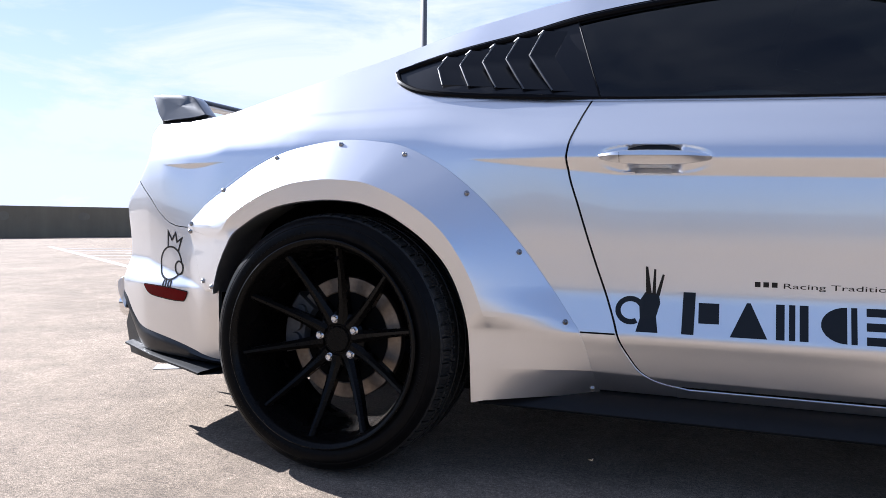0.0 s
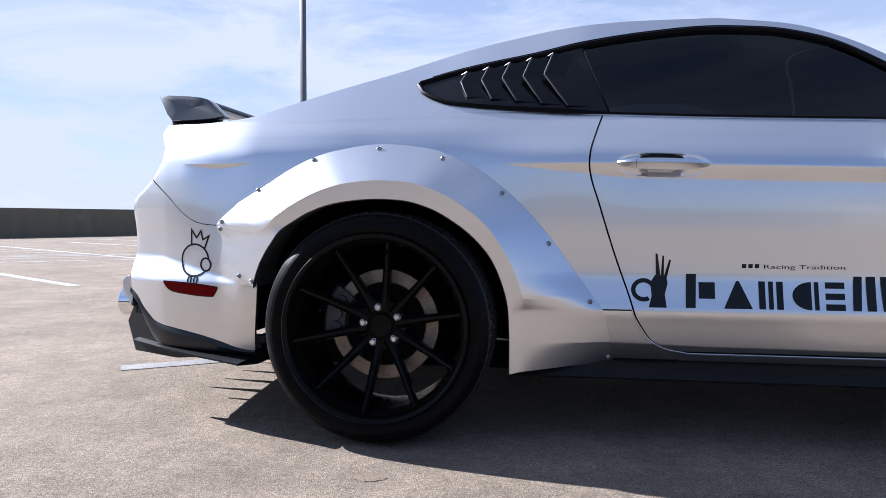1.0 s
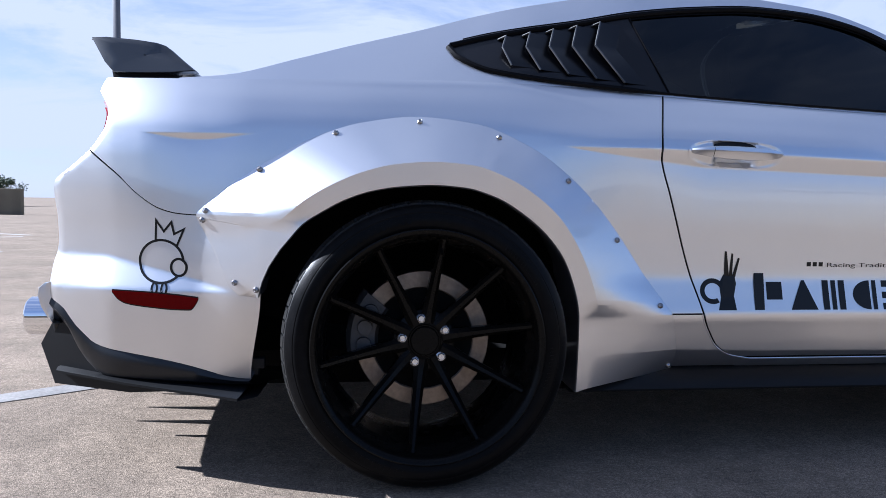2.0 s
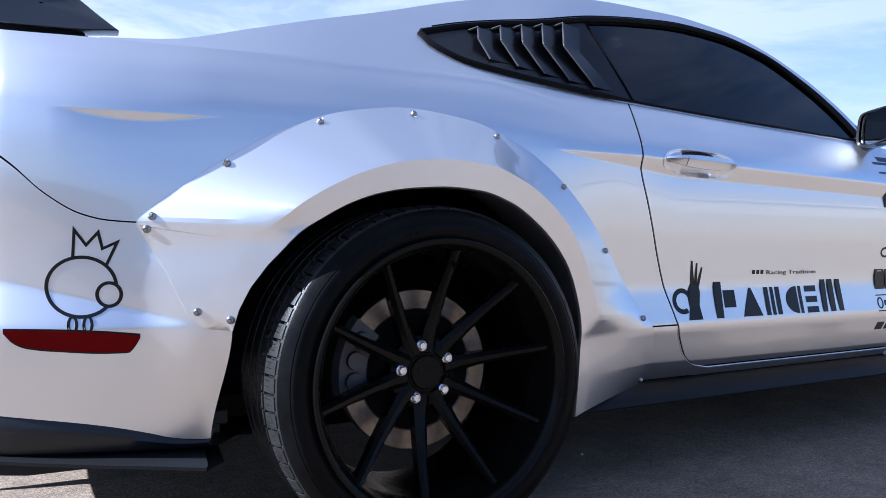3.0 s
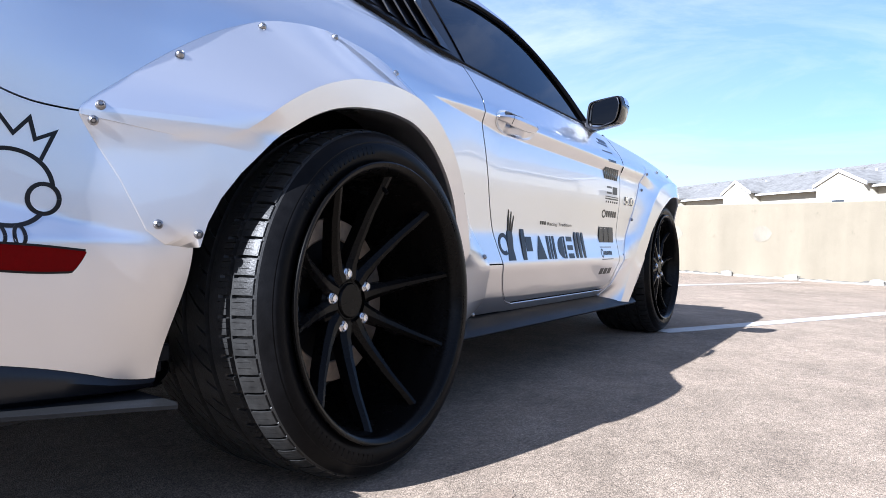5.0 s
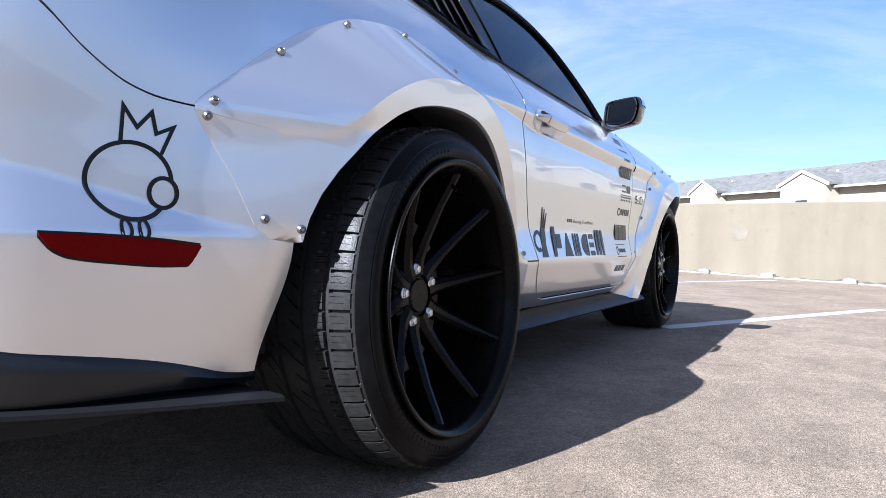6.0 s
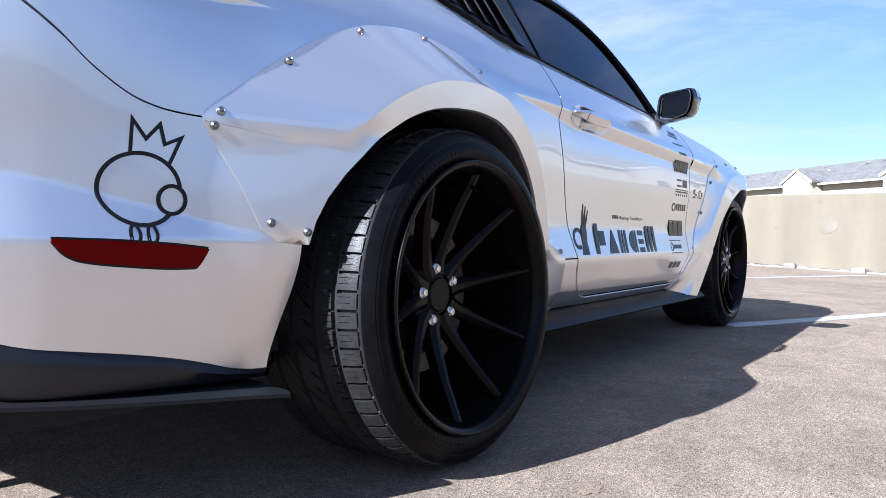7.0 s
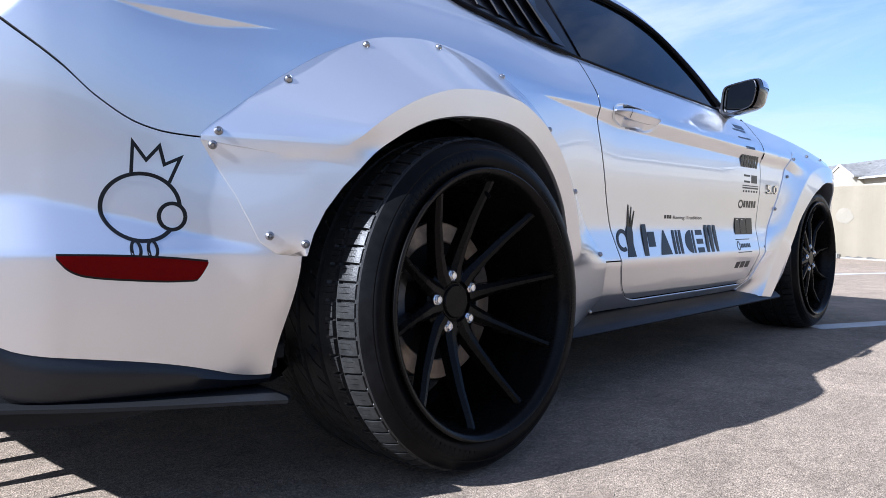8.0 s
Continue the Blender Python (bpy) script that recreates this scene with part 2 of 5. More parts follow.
def keyed(*keys):
    """A smooth curve through (a, value) keys, without overshoot."""
    a, v = np.array([k[0] for k in keys], float), np.array([k[1] for k in keys], float)
    h = np.diff(a)
    d = np.diff(v) / h
    m = np.zeros(len(a))
    m[0], m[-1] = d[0], d[-1]
    for i in range(1, len(a) - 1):
        if d[i - 1] * d[i] > 0:
            w1, w2 = 2 * h[i] + h[i - 1], h[i] + 2 * h[i - 1]
            m[i] = (w1 + w2) / (w1 / d[i - 1] + w2 / d[i])

    def f(x):
        x = min(max(x, a[0]), a[-1])
        i = min(int(np.searchsorted(a, x, side="right")) - 1, len(a) - 2)
        t = (x - a[i]) / h[i]
        return float((2 * t**3 - 3 * t**2 + 1) * v[i] + (t**3 - 2 * t**2 + t) * h[i] * m[i] + (-2 * t**3 + 3 * t**2) * v[i + 1] + (t**3 - t**2) * h[i] * m[i + 1])

    return f


def step(a, b, x):
    t = min(max((x - a) / (b - a), 0), 1)
    return t * t * (3 - 2 * t)


def spread(a, b, n):
    return [a + (b - a) * i / (n - 1) for i in range(n)]


def grid(bm, rows, fold=None):
    """A sheet of quads from rows of points; fold: a vector by which its border is turned in."""
    vs = [[bm.verts.new(p) for p in row] for row in rows]
    for i in range(len(vs) - 1):
        for j in range(len(vs[0]) - 1):
            bm.faces.new((vs[i][j], vs[i][j + 1], vs[i + 1][j + 1], vs[i + 1][j]))
    if fold is not None:
        ring = [vs[0][j] for j in range(len(vs[0]))] + [vs[i][-1] for i in range(1, len(vs))] + [vs[-1][j] for j in range(len(vs[0]) - 2, -1, -1)] + [vs[i][0] for i in range(len(vs) - 2, 0, -1)]
        inner = [bm.verts.new(v.co + fold) for v in ring]
        for k in range(len(ring)):
            q = (k + 1) % len(ring)
            bm.faces.new((ring[k], ring[q], inner[q], inner[k]))
    return vs


def box(bm, a, b, m=None):
    r = bmesh.ops.create_cube(bm, size=1)["verts"]
    for v in r:
        v.co = Vector([a[i] + (b[i] - a[i]) * (v.co[i] + 0.5) for i in range(3)])
        if m is not None:
            v.co = m @ v.co
    return r


def soften(bm, w, segments=2):
    bmesh.ops.bevel(bm, geom=list(bm.edges), offset=w, segments=segments, affect="EDGES", profile=0.5)


def tube(bm, path, r, n=8, closed=False, taper=None):
    """A round bar along a path."""
    rings = []
    pts = [Vector(p) for p in path]
    for i, p in enumerate(pts):
        a, b = pts[i - 1] if i or closed else p, pts[(i + 1) % len(pts)] if i < len(pts) - 1 or closed else p
        d = (b - a).normalized()
        s = d.cross(Vector((0, 0, 1)))
        s = s.normalized() if s.length > 1e-3 else Vector((1, 0, 0))
        u = s.cross(d)
        q = r if taper is None else r * taper[i]
        rings.append([bm.verts.new(p + q * (math.cos(t) * s + math.sin(t) * u)) for t in (2 * math.pi * k / n for k in range(n))])
    m = len(rings)
    for i in range(m if closed else m - 1):
        for k in range(n):
            bm.faces.new((rings[i][k], rings[i][(k + 1) % n], rings[(i + 1) % m][(k + 1) % n], rings[(i + 1) % m][k]))
    if not closed:
        bm.faces.new(rings[0])
        bm.faces.new(rings[-1][::-1])


def revolve(bm, profile, n=96, closed=False, radius=None):
    """A ring round the y axis from (r, y) pairs; radius(r, y, k) may alter r at step k."""
    rings = []
    for k in range(n):
        t = 2 * math.pi * k / n
        rings.append([bm.verts.new((math.cos(t) * (radius(i, r, k) if radius else r), y, math.sin(t) * (radius(i, r, k) if radius else r))) for i, (r, y) in enumerate(profile)])
    m = len(profile)
    for k in range(n):
        a, b = rings[k], rings[(k + 1) % n]
        for i in range(m if closed else m - 1):
            bm.faces.new((a[i], a[(i + 1) % m], b[(i + 1) % m], b[i]))


def prism(bm, outline, a, b, place):
    """A solid from a closed outline of (u, v), between depths a and b; place(u, v, d) gives the point."""
    lo, hi = [bm.verts.new(place(u, v, a)) for u, v in outline], [bm.verts.new(place(u, v, b)) for u, v in outline]
    n = len(outline)
    for i in range(n):
        bm.faces.new((lo[i], lo[(i + 1) % n], hi[(i + 1) % n], hi[i]))
    bm.faces.new(lo[::-1])
    bm.faces.new(hi)


# ---- the deck and its surroundings ----
DECK_TURN = radians(-22)
DU, DV = Vector((math.cos(DECK_TURN), math.sin(DECK_TURN), 0)), Vector((-math.sin(DECK_TURN), math.cos(DECK_TURN), 0))


def deck(u, v, z=0.0):
    return DU * u + DV * v + Vector((0, 0, z))


bm = bmesh.new()
grid(bm, [[(x, y, 0) for y in (-900, -60, -12, 0, 12, 60, 900)] for x in (-900, -60, -12, 0, 12, 60, 900)])
tagged(part("ground", bm, DECK, smooth=False), "tan speckled concrete deck of a rooftop car park", "ground", kind="structure")


def parapet(name, u0, v0, u1, v1, height=1.07, thick=0.2):
    root = empty(name, "plain cast concrete parapet wall round the deck", "wall", kind="structure")
    a, b = deck(u0, v0), deck(u1, v1)
    along = (b - a).normalized()
    side = Vector((-along.y, along.x, 0)) * thick
    n = max(1, round((b - a).length / 26.0))
    size = (b - a).length / n
    for i in range(n):
        p, q = a + along * (size * i + 0.003), a + along * (size * (i + 1) - 0.003)
        bm = bmesh.new()
        prism(bm, [(p.x, p.y), (q.x, q.y), (q.x + side.x, q.y + side.y), (p.x + side.x, p.y + side.y)], 0, height, lambda x, y, d: Vector((x, y, d)))
        soften(bm, 0.012, 1)
        part("panel", bm, PARAPET, root, smooth=False)
    return root


WALL_U = 9.5
parapet("wall_east", WALL_U, -8.5, WALL_U, 40)
parapet("wall_west", -24.7, 16.7, -24.7, -8.5)
# unseen wall, added this close to dim what the car's side reflects
parapet("wall_south_unseen", WALL_U, -8.7, -24.7, -8.7)
parapet("wall_north", -20, 40.2, WALL_U, 40.2)


def flat_patch(name, label, cat, mat, pts, z=0.003):
    bm = bmesh.new()
    prism(bm, [(p[0], p[1]) for p in pts], 0.0005, z, lambda x, y, d: Vector((x, y, d)))
    return tagged(part(name, bm, mat, smooth=False), label, cat, kind="structure")


def stripe(a, b, w=0.115, paint=LINE, label="worn white painted parking bay line"):
    a, b = Vector((*a, 0)), Vector((*b, 0))
    d = (b - a).normalized()
    s = Vector((-d.y, d.x, 0)) * w / 2
    n = max(2, int((b - a).length / 0.25))
    left, right = [], []
    for i in range(n + 1):
        p = a + (b - a) * i / n
        left.append(p + s * (1 + 0.07 * noise.noise(p * 5)))
        right.append(p - s * (1 + 0.07 * noise.noise(p * 5 + Vector((9, 0, 0)))))
    flat_patch("line", label, "line", paint, left + right[::-1])


for a, b in (((2.72, -0.905), (5.2, -2.02)), ((6.0, 0.50), (9.05, -0.93)), ((-13.6, 9.3), (-4.25, 3.31)),
             ((-13.6, 12.72), (-4.6, 6.72)), ((-9.6, 7.64), (-5.9, 10.37)), ((-13.4, 15.35), (-6.0, 10.9)), ((-15.0, 18.6), (-11.0, 16.4))):
    stripe(a, b)
stripe((-1.42, -0.20), (-0.2, 0.62), paint=FADED, label="faded greyish white parking bay line")
# hatching between two of the lines
for i in range(5):
    x = -12.6 + 1.0 * i
    y = 9.3 - 0.641 * (x + 13.6)
    k = (12.72 - 0.667 * (x + 13.6) - y) / (0.6 + 0.667 * 0.8)
    stripe((x, y), (x + 0.8 * k, y + 0.6 * k), w=0.09)


def blob(cx, cy, rx, ry, n=20, seed=0):
    return [(cx + rx * math.cos(t) * (1 + 0.22 * noise.noise(Vector((math.cos(t) * 1.3, math.sin(t) * 1.3, seed)))), cy + ry * math.sin(t) * (1 + 0.22 * noise.noise(Vector((math.cos(t) * 1.3, math.sin(t) * 1.3, seed + 5))))) for t in (2 * math.pi * k / n for k in range(n))]


flat_patch("stain", "small ochre stain on the concrete deck", "stain", RUSTY, [(0.05 + 0.043 * math.cos(t) * (1 + 0.55 * noise.noise(Vector((2.2 * math.cos(t), 2.2 * math.sin(t), 3)))), -1.335 + 0.027 * math.sin(t) * (1 + 0.55 * noise.noise(Vector((2.2 * math.cos(t), 2.2 * math.sin(t), 8))))) for t in (2 * math.pi * k / 40 for k in range(40))], z=0.0015)

# pale patches on the parapet and crumbling mortar along its foot
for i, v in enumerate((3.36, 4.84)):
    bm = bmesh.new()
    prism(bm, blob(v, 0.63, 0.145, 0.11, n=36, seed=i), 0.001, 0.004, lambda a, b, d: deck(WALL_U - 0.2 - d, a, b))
    tagged(part("wall_patch", bm, PALE_PATCH), "pale round patch on the parapet", "patch", kind="structure")
for i in range(11):
    v = -4.43 + 1.04 * i + 0.03 * math.sin(i * 3)
    bm = bmesh.new()
    box(bm, (0, -0.085, 0), (0.07, 0.085, 0.075))
    bmesh.ops.subdivide_edges(bm, edges=list(bm.edges), cuts=4, use_grid_fill=True)
    for w in bm.verts:
        shift = noise.noise_vector(Vector((w.co.x * 20, w.co.y * 20 + 7 * i, w.co.z * 20)))
        w.co = deck(WALL_U - 0.275 + w.co.x + 0.012 * shift.x, v + w.co.y + 0.022 * shift.y, max(0.0, w.co.z * (1 - 30 * (w.co.y ** 2)) + 0.018 * shift.z))
    tagged(part("mortar_block", bm, LIME), "pale mortar lump at the foot of the parapet", "mortar", kind="structure")
# ragged bead of pale sealant where the parapet meets the deck
bm = bmesh.new()
rows = []
for v in spread(-4.6, 7.4, 420):
    h, d = 0.010 + 0.030 * abs(noise.noise(Vector((v * 5, 1, 0)))) + 0.012 * noise.noise(Vector((v * 19, 4, 0))), 0.02 + 0.03 * abs(noise.noise(Vector((v * 7, 8, 0))))
    rows.append([deck(WALL_U - 0.2, v, max(0.004, h) + 0.01), deck(WALL_U - 0.2 - d * 0.5, v, max(0.004, h)), deck(WALL_U - 0.2 - d, v, 0.0)])
grid(bm, rows)
tagged(part("sealant_bead", bm, LIME), "ragged pale sealant along the foot of the parapet", "sealant", kind="structure")


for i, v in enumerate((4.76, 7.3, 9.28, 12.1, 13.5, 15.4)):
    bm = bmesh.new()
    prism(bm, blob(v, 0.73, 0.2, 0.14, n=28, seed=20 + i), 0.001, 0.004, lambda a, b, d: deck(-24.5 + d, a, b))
    tagged(part("wall_patch", bm, PALE_PATCH), "pale round patch on the parapet", "patch", kind="structure")
# dark grime and crumbled mortar in a ragged line along the foot of the parapet
for i in range(6):
    v0, v1 = -0.6 + 1.04 * i, 0.44 + 1.04 * i
    bm = bmesh.new()
    top = [(v, 0.02 + 0.05 * abs(noise.noise(Vector((v * 6, 0, 2)))) + 0.02 * abs(noise.noise(Vector((v * 23, 0, 4))))) for v in spread(v0, v1, 50)]
    prism(bm, [(v1, 0.0), (v0, 0.0)] + top, 0.001, 0.004, lambda a, b, d: deck(WALL_U - 0.2 - d, a, b))
    tagged(part("grime", bm, GRIME, smooth=False), "dark grime along the foot of the parapet", "stain", kind="structure")


def lamp_post():
    root = empty("lamp_post", "tall square dark grey lamp post with a flat box lamp head", "lamp post", pose(-3.5, 7.85, 0, 0, 0, -22))
    bm = bmesh.new()
    box(bm, (-0.037, -0.037, 0.45), (0.037, 0.037, 4.72))
    soften(bm, 0.006, 2)
    part("pole", bm, POLE, root)
    bm = bmesh.new()
    bmesh.ops.create_cone(bm, cap_ends=True, segments=24, radius1=0.2, radius2=0.19, depth=0.45, matrix=pose(0, 0, 0.225))
    part("pedestal", bm, PARAPET, root, "concrete pedestal")
    bm = bmesh.new()
    box(bm, (-0.2, -0.02, 4.50), (-0.03, 0.02, 4.54))
    part("arm", bm, POLE, root)
    bm = bmesh.new()
    box(bm, (-0.36, -0.12, 4.47), (-0.07, 0.12, 4.56))
    soften(bm, 0.012, 2)
    head = part("lamp_head", bm, POLE, root)
    bm = bmesh.new()
    box(bm, (-0.33, -0.09, 4.461), (-0.10, 0.09, 4.469))
    part("lens", bm, WHITE_TRIM, head, "pale flat lens")


lamp_post()


def railing(name, x0, x1, y, slope_to=None):
    root = empty(name, "white galvanised tube railing at the stair opening", "railing")
    for z in (0.27, 0.47, 0.67, 0.87, 1.08):
        bm = bmesh.new()
        tube(bm, [(x0, y, z), (x1, y, z)], 0.028, 8)
        part("rail", bm, GALV, root)
    for x in (x0, (x0 + x1) / 2, x1):
        bm = bmesh.new()
        tube(bm, [(x, y, 0), (x, y, 1.1)], 0.032, 8)
        part("post", bm, GALV, root)
    if slope_to:
        for dz in (0, -0.22, -0.44):
            bm = bmesh.new()
            tube(bm, [(x0, y, 1.08 + dz), (slope_to, y - 0.3, 0.1 + dz * 0.15)], 0.028, 8)
            part("handrail", bm, GALV, root)


railing("stair_railing", -15.6, -14.6, 26.0, -16.4)
railing("guard_railing", -17.1, -16.55, 26.0)
bm = bmesh.new()
box(bm, (-14.45, 26.3, 0), (-12.9, 26.6, 1.0))
soften(bm, 0.02, 1)
tagged(part("wall_stair", bm, PARAPET, smooth=False), "concrete upstand beside the stair opening", "wall", kind="structure")


def tree(x, y, h, seed):
    rnd = random.Random(seed)
    root = empty("tree", "dark green broadleaf tree behind the railing", "tree", pose(x, y, 0), group="far trees")
    bm = bmesh.new()
    tube(bm, [(0, 0, 0), (0.05, 0.02, h * 0.3), (-0.05, 0.05, h * 0.55), (0.02, 0, h * 0.85)], 0.11, 8, taper=[1, 0.8, 0.5, 0.15])
    for k in range(9):
        a, z = rnd.uniform(0, 6.28), h * rnd.uniform(0.3, 0.6)
        e = Vector((math.cos(a), math.sin(a), 0)) * rnd.uniform(0.4, 0.9)
        tube(bm, [(0, 0, z), (e.x * 0.5, e.y * 0.5, z + 0.3), (e.x, e.y, z + 0.7)], 0.045, 6, taper=[1, 0.6, 0.25])
    part("trunk", bm, BARK, root)
    clumps = [(Vector((rnd.gauss(0, 0.5), rnd.gauss(0, 0.5), h * rnd.uniform(0.42, 0.95))), rnd.uniform(0.22, 0.5)) for k in range(26)]
    verts, faces = [], []
    for c, r in clumps:
        for k in range(95):
            p = c + Vector((rnd.gauss(0, 1), rnd.gauss(0, 1), rnd.gauss(0, 0.8))) * r * 0.55
            d, e = Vector((rnd.gauss(0, 1), rnd.gauss(0, 1), rnd.gauss(0, 1))).normalized() * 0.08, Vector((rnd.gauss(0, 1), rnd.gauss(0, 1), rnd.gauss(0, 1))).normalized() * 0.05
            i = len(verts)
            verts += [p - d, p + e, p + d, p - e]
            faces.append((i, i + 1, i + 2, i + 3))
    me = bpy.data.meshes.new("crown")
    me.from_pydata(verts, [], faces)
    me.materials.append(LEAF)
    crown = new("crown", me)
    crown.parent = root
    tagged(crown, kind="stuff")


tree(-29.4, 50, 2.2, 3)
tree(-27.3, 51, 2.05, 8)
tree(-25.6, 52, 1.95, 5)


def apartments():
    """A long building whose roof shows over the parapet, with cross gables."""
    ax = Vector((0.72, 0.694, 0)).normalized()
    out = Vector((-ax.y, ax.x, 0))
    if out.x > 0:
        out = -out
    base = Vector((68.9, 1.93, 0))
    L = lambda s, o, z: base + ax * s + out * o + Vector((0, 0, z))
    root = empty("apartment_building", "long cream apartment building with grey shingle roof and gables", "building")
    bm = bmesh.new()
    prism(bm, [(-70, -0.8), (60, -0.8), (60, -12), (-70, -12)], 0, 5.62, lambda s, o, d: L(s, o, d))
    part("wall", bm, STUCCO, root, smooth=False)
    bm = bmesh.new()
    prism(bm, [(-0.2, 5.60), (-6.4, 8.20), (-12.6, 5.60), (-12.6, 5.43), (-0.2, 5.43)], -71, 61, lambda o, z, d: L(d, o, z))
    roof = part("roof", bm, SHINGLE, root, smooth=False)
    bm = bmesh.new()
    prism(bm, [(-0.19, 5.58), (-0.05, 5.58), (-0.05, 5.40), (-0.19, 5.40)], -71, 61, lambda o, z, d: L(d, o, z))
    part("gutter", bm, WHITE_TRIM, roof, "white gutter", smooth=False)
    for s, half, top in ((-0.5, 2.7, 6.88), (14.2, 2.2, 6.93), (-13.5, 2.1, 6.9), (-27, 2.6, 6.9), (29, 2.5, 7.05), (43, 2.1, 7.0)):
        eave = 5.9
        bm = bmesh.new()
        prism(bm, [(s - half, 0), (s + half, 0), (s + half, eave), (s, top - 0.12), (s - half, eave)], -5, 0.6, lambda a, z, d: L(a, d, z))
        part("bay", bm, STUCCO, root, smooth=False)
        for sg in (-1, 1):
            bm = bmesh.new()
            prism(bm, [(s, top), (s + sg * (half + 0.35), eave - 0.25), (s + sg * (half + 0.35), eave - 0.05), (s, top + 0.2)], -6, 0.62, lambda a, z, d: L(a, d, z))
            part("gable_roof", bm, SHINGLE, root, smooth=False)
            bm = bmesh.new()
            prism(bm, [(s, top - 0.08), (s + sg * (half + 0.4), eave - 0.36), (s + sg * (half + 0.4), eave - 0.08), (s, top + 0.2)], 0.63, 0.75, lambda a, z, d: L(a, d, z))
            part("bargeboard", bm, WHITE_TRIM, root, smooth=False)
        bm = bmesh.new()
        box(bm, (s - 0.8, 0.61, 2.9), (s + 0.8, 0.66, 4.5))
        for v in bm.verts:
            v.co = L(v.co.x, v.co.y, v.co.z)
        win = part("window", bm, WHITE_TRIM, root, smooth=False)
        bm = bmesh.new()
        box(bm, (s - 0.7, 0.665, 3.0), (s + 0.7, 0.675, 4.4))
        for v in bm.verts:
            v.co = L(v.co.x, v.co.y, v.co.z)
        part("pane", bm, PANE, win, smooth=False)
    rnd = random.Random(4)
    for k in range(40):
        s, o = -60 + k * 3 + rnd.uniform(-0.8, 0.8), rnd.uniform(-5.5, -4.7) if k % 5 else rnd.uniform(-4.2, -2.6)
        z = 5.60 + (-0.2 - o) / 6.2 * 2.6
        bm = bmesh.new()
        w, h = (0.22, 0.10) if k % 5 else (0.07, 0.38)
        box(bm, (s - w, o - w, z - 0.12), (s + w, o + w, z + h))
        for v in bm.verts:
            v.co = L(v.co.x, v.co.y, v.co.z)
        part("vent", bm, WHITE_TRIM if k % 5 == 0 else SHINGLE, roof, smooth=False)


apartments()

# ---- the car: x forward from the rear axle, right side at negative y ----
HUB_Z = 0.342
WB = 2.72
car = empty("sports_coupe", "silver wide-body sports coupe with bolted arch flares, parked on the deck", "car", pose(0, 0, 0.014))

width_of = keyed((-0.96, 0.838), (-0.85, 0.892), (-0.767, 0.926), (-0.565, 0.967), (-0.43, 0.979), (-0.2, 0.982), (0.0, 0.977), (0.3, 0.970), (0.45, 0.966), (0.8, 0.96), (1.5, 0.955), (1.9, 0.95), (2.3, 0.945), (2.9, 0.915), (3.1, 0.85), (3.2, 0.80), (3.45, 0.66))
tuck_rear = keyed((0.2, 0.024), (0.30, 0.014), (0.40, 0.004), (0.460, 0.0), (0.54, -0.0005), (0.60, -0.0015), (0.66, -0.0045), (0.72, -0.0065), (0.79, -0.005), (0.86, 0.004), (0.93, 0.031), (1.0, 0.076), (1.05, 0.121))
tuck_door = keyed((0.2, 0.07), (0.265, 0.040), (0.36, 0.010), (0.389, 0.001), (0.396, 0.0), (0.404, 0.0022), (0.45, 0.014), (0.505, 0.024), (0.58, 0.021), (0.66, 0.0138), (0.795, 0.0045), (0.83, 0.0032), (0.86, 0.0105), (0.93, 0.058), (0.997, 0.117), (1.05, 0.17))
belt_top = keyed((-0.96, 0.994), (-0.8, 0.991), (-0.5, 0.990), (-0.2, 1.001), (0.1, 1.010), (0.4, 1.008), (0.68, 0.992), (1.06, 0.975), (1.5, 0.958), (1.75, 0.946), (2.0, 0.93), (2.7, 0.86), (3.2, 0.74), (3.45, 0.62))
under_edge = keyed((-0.96, 0.43), (-0.92, 0.403), (-0.897, 0.368), (-0.87, 0.342), (-0.845, 0.322), (-0.80, 0.309), (-0.745, 0.301), (-0.65, 0.287), (-0.595, 0.2755), (-0.535, 0.259), (-0.505, 0.2495), (-0.475, 0.2435), (-0.442, 0.240), (0.4, 0.236), (1.9, 0.236), (2.3, 0.22), (3.45, 0.2))
tail_x = keyed((0.3, -0.93), (0.47, -0.951), (0.51, -0.949), (0.58, -0.935), (0.64, -0.936), (0.70, -0.943), (0.725, -0.94), (0.76, -0.895), (0.80, -0.842), (0.83, -0.815), (0.87, -0.793), (0.90, -0.790), (0.93, -0.804), (0.96, -0.822), (0.985, -0.816), (1.02, -0.79))


def strip_amount(x):
    """How far the undercut below the waist line has opened; it tapers to a point on the quarter panel."""
    return min(1.0, max(0.0, (x - 0.37) / 0.38)) ** 0.8


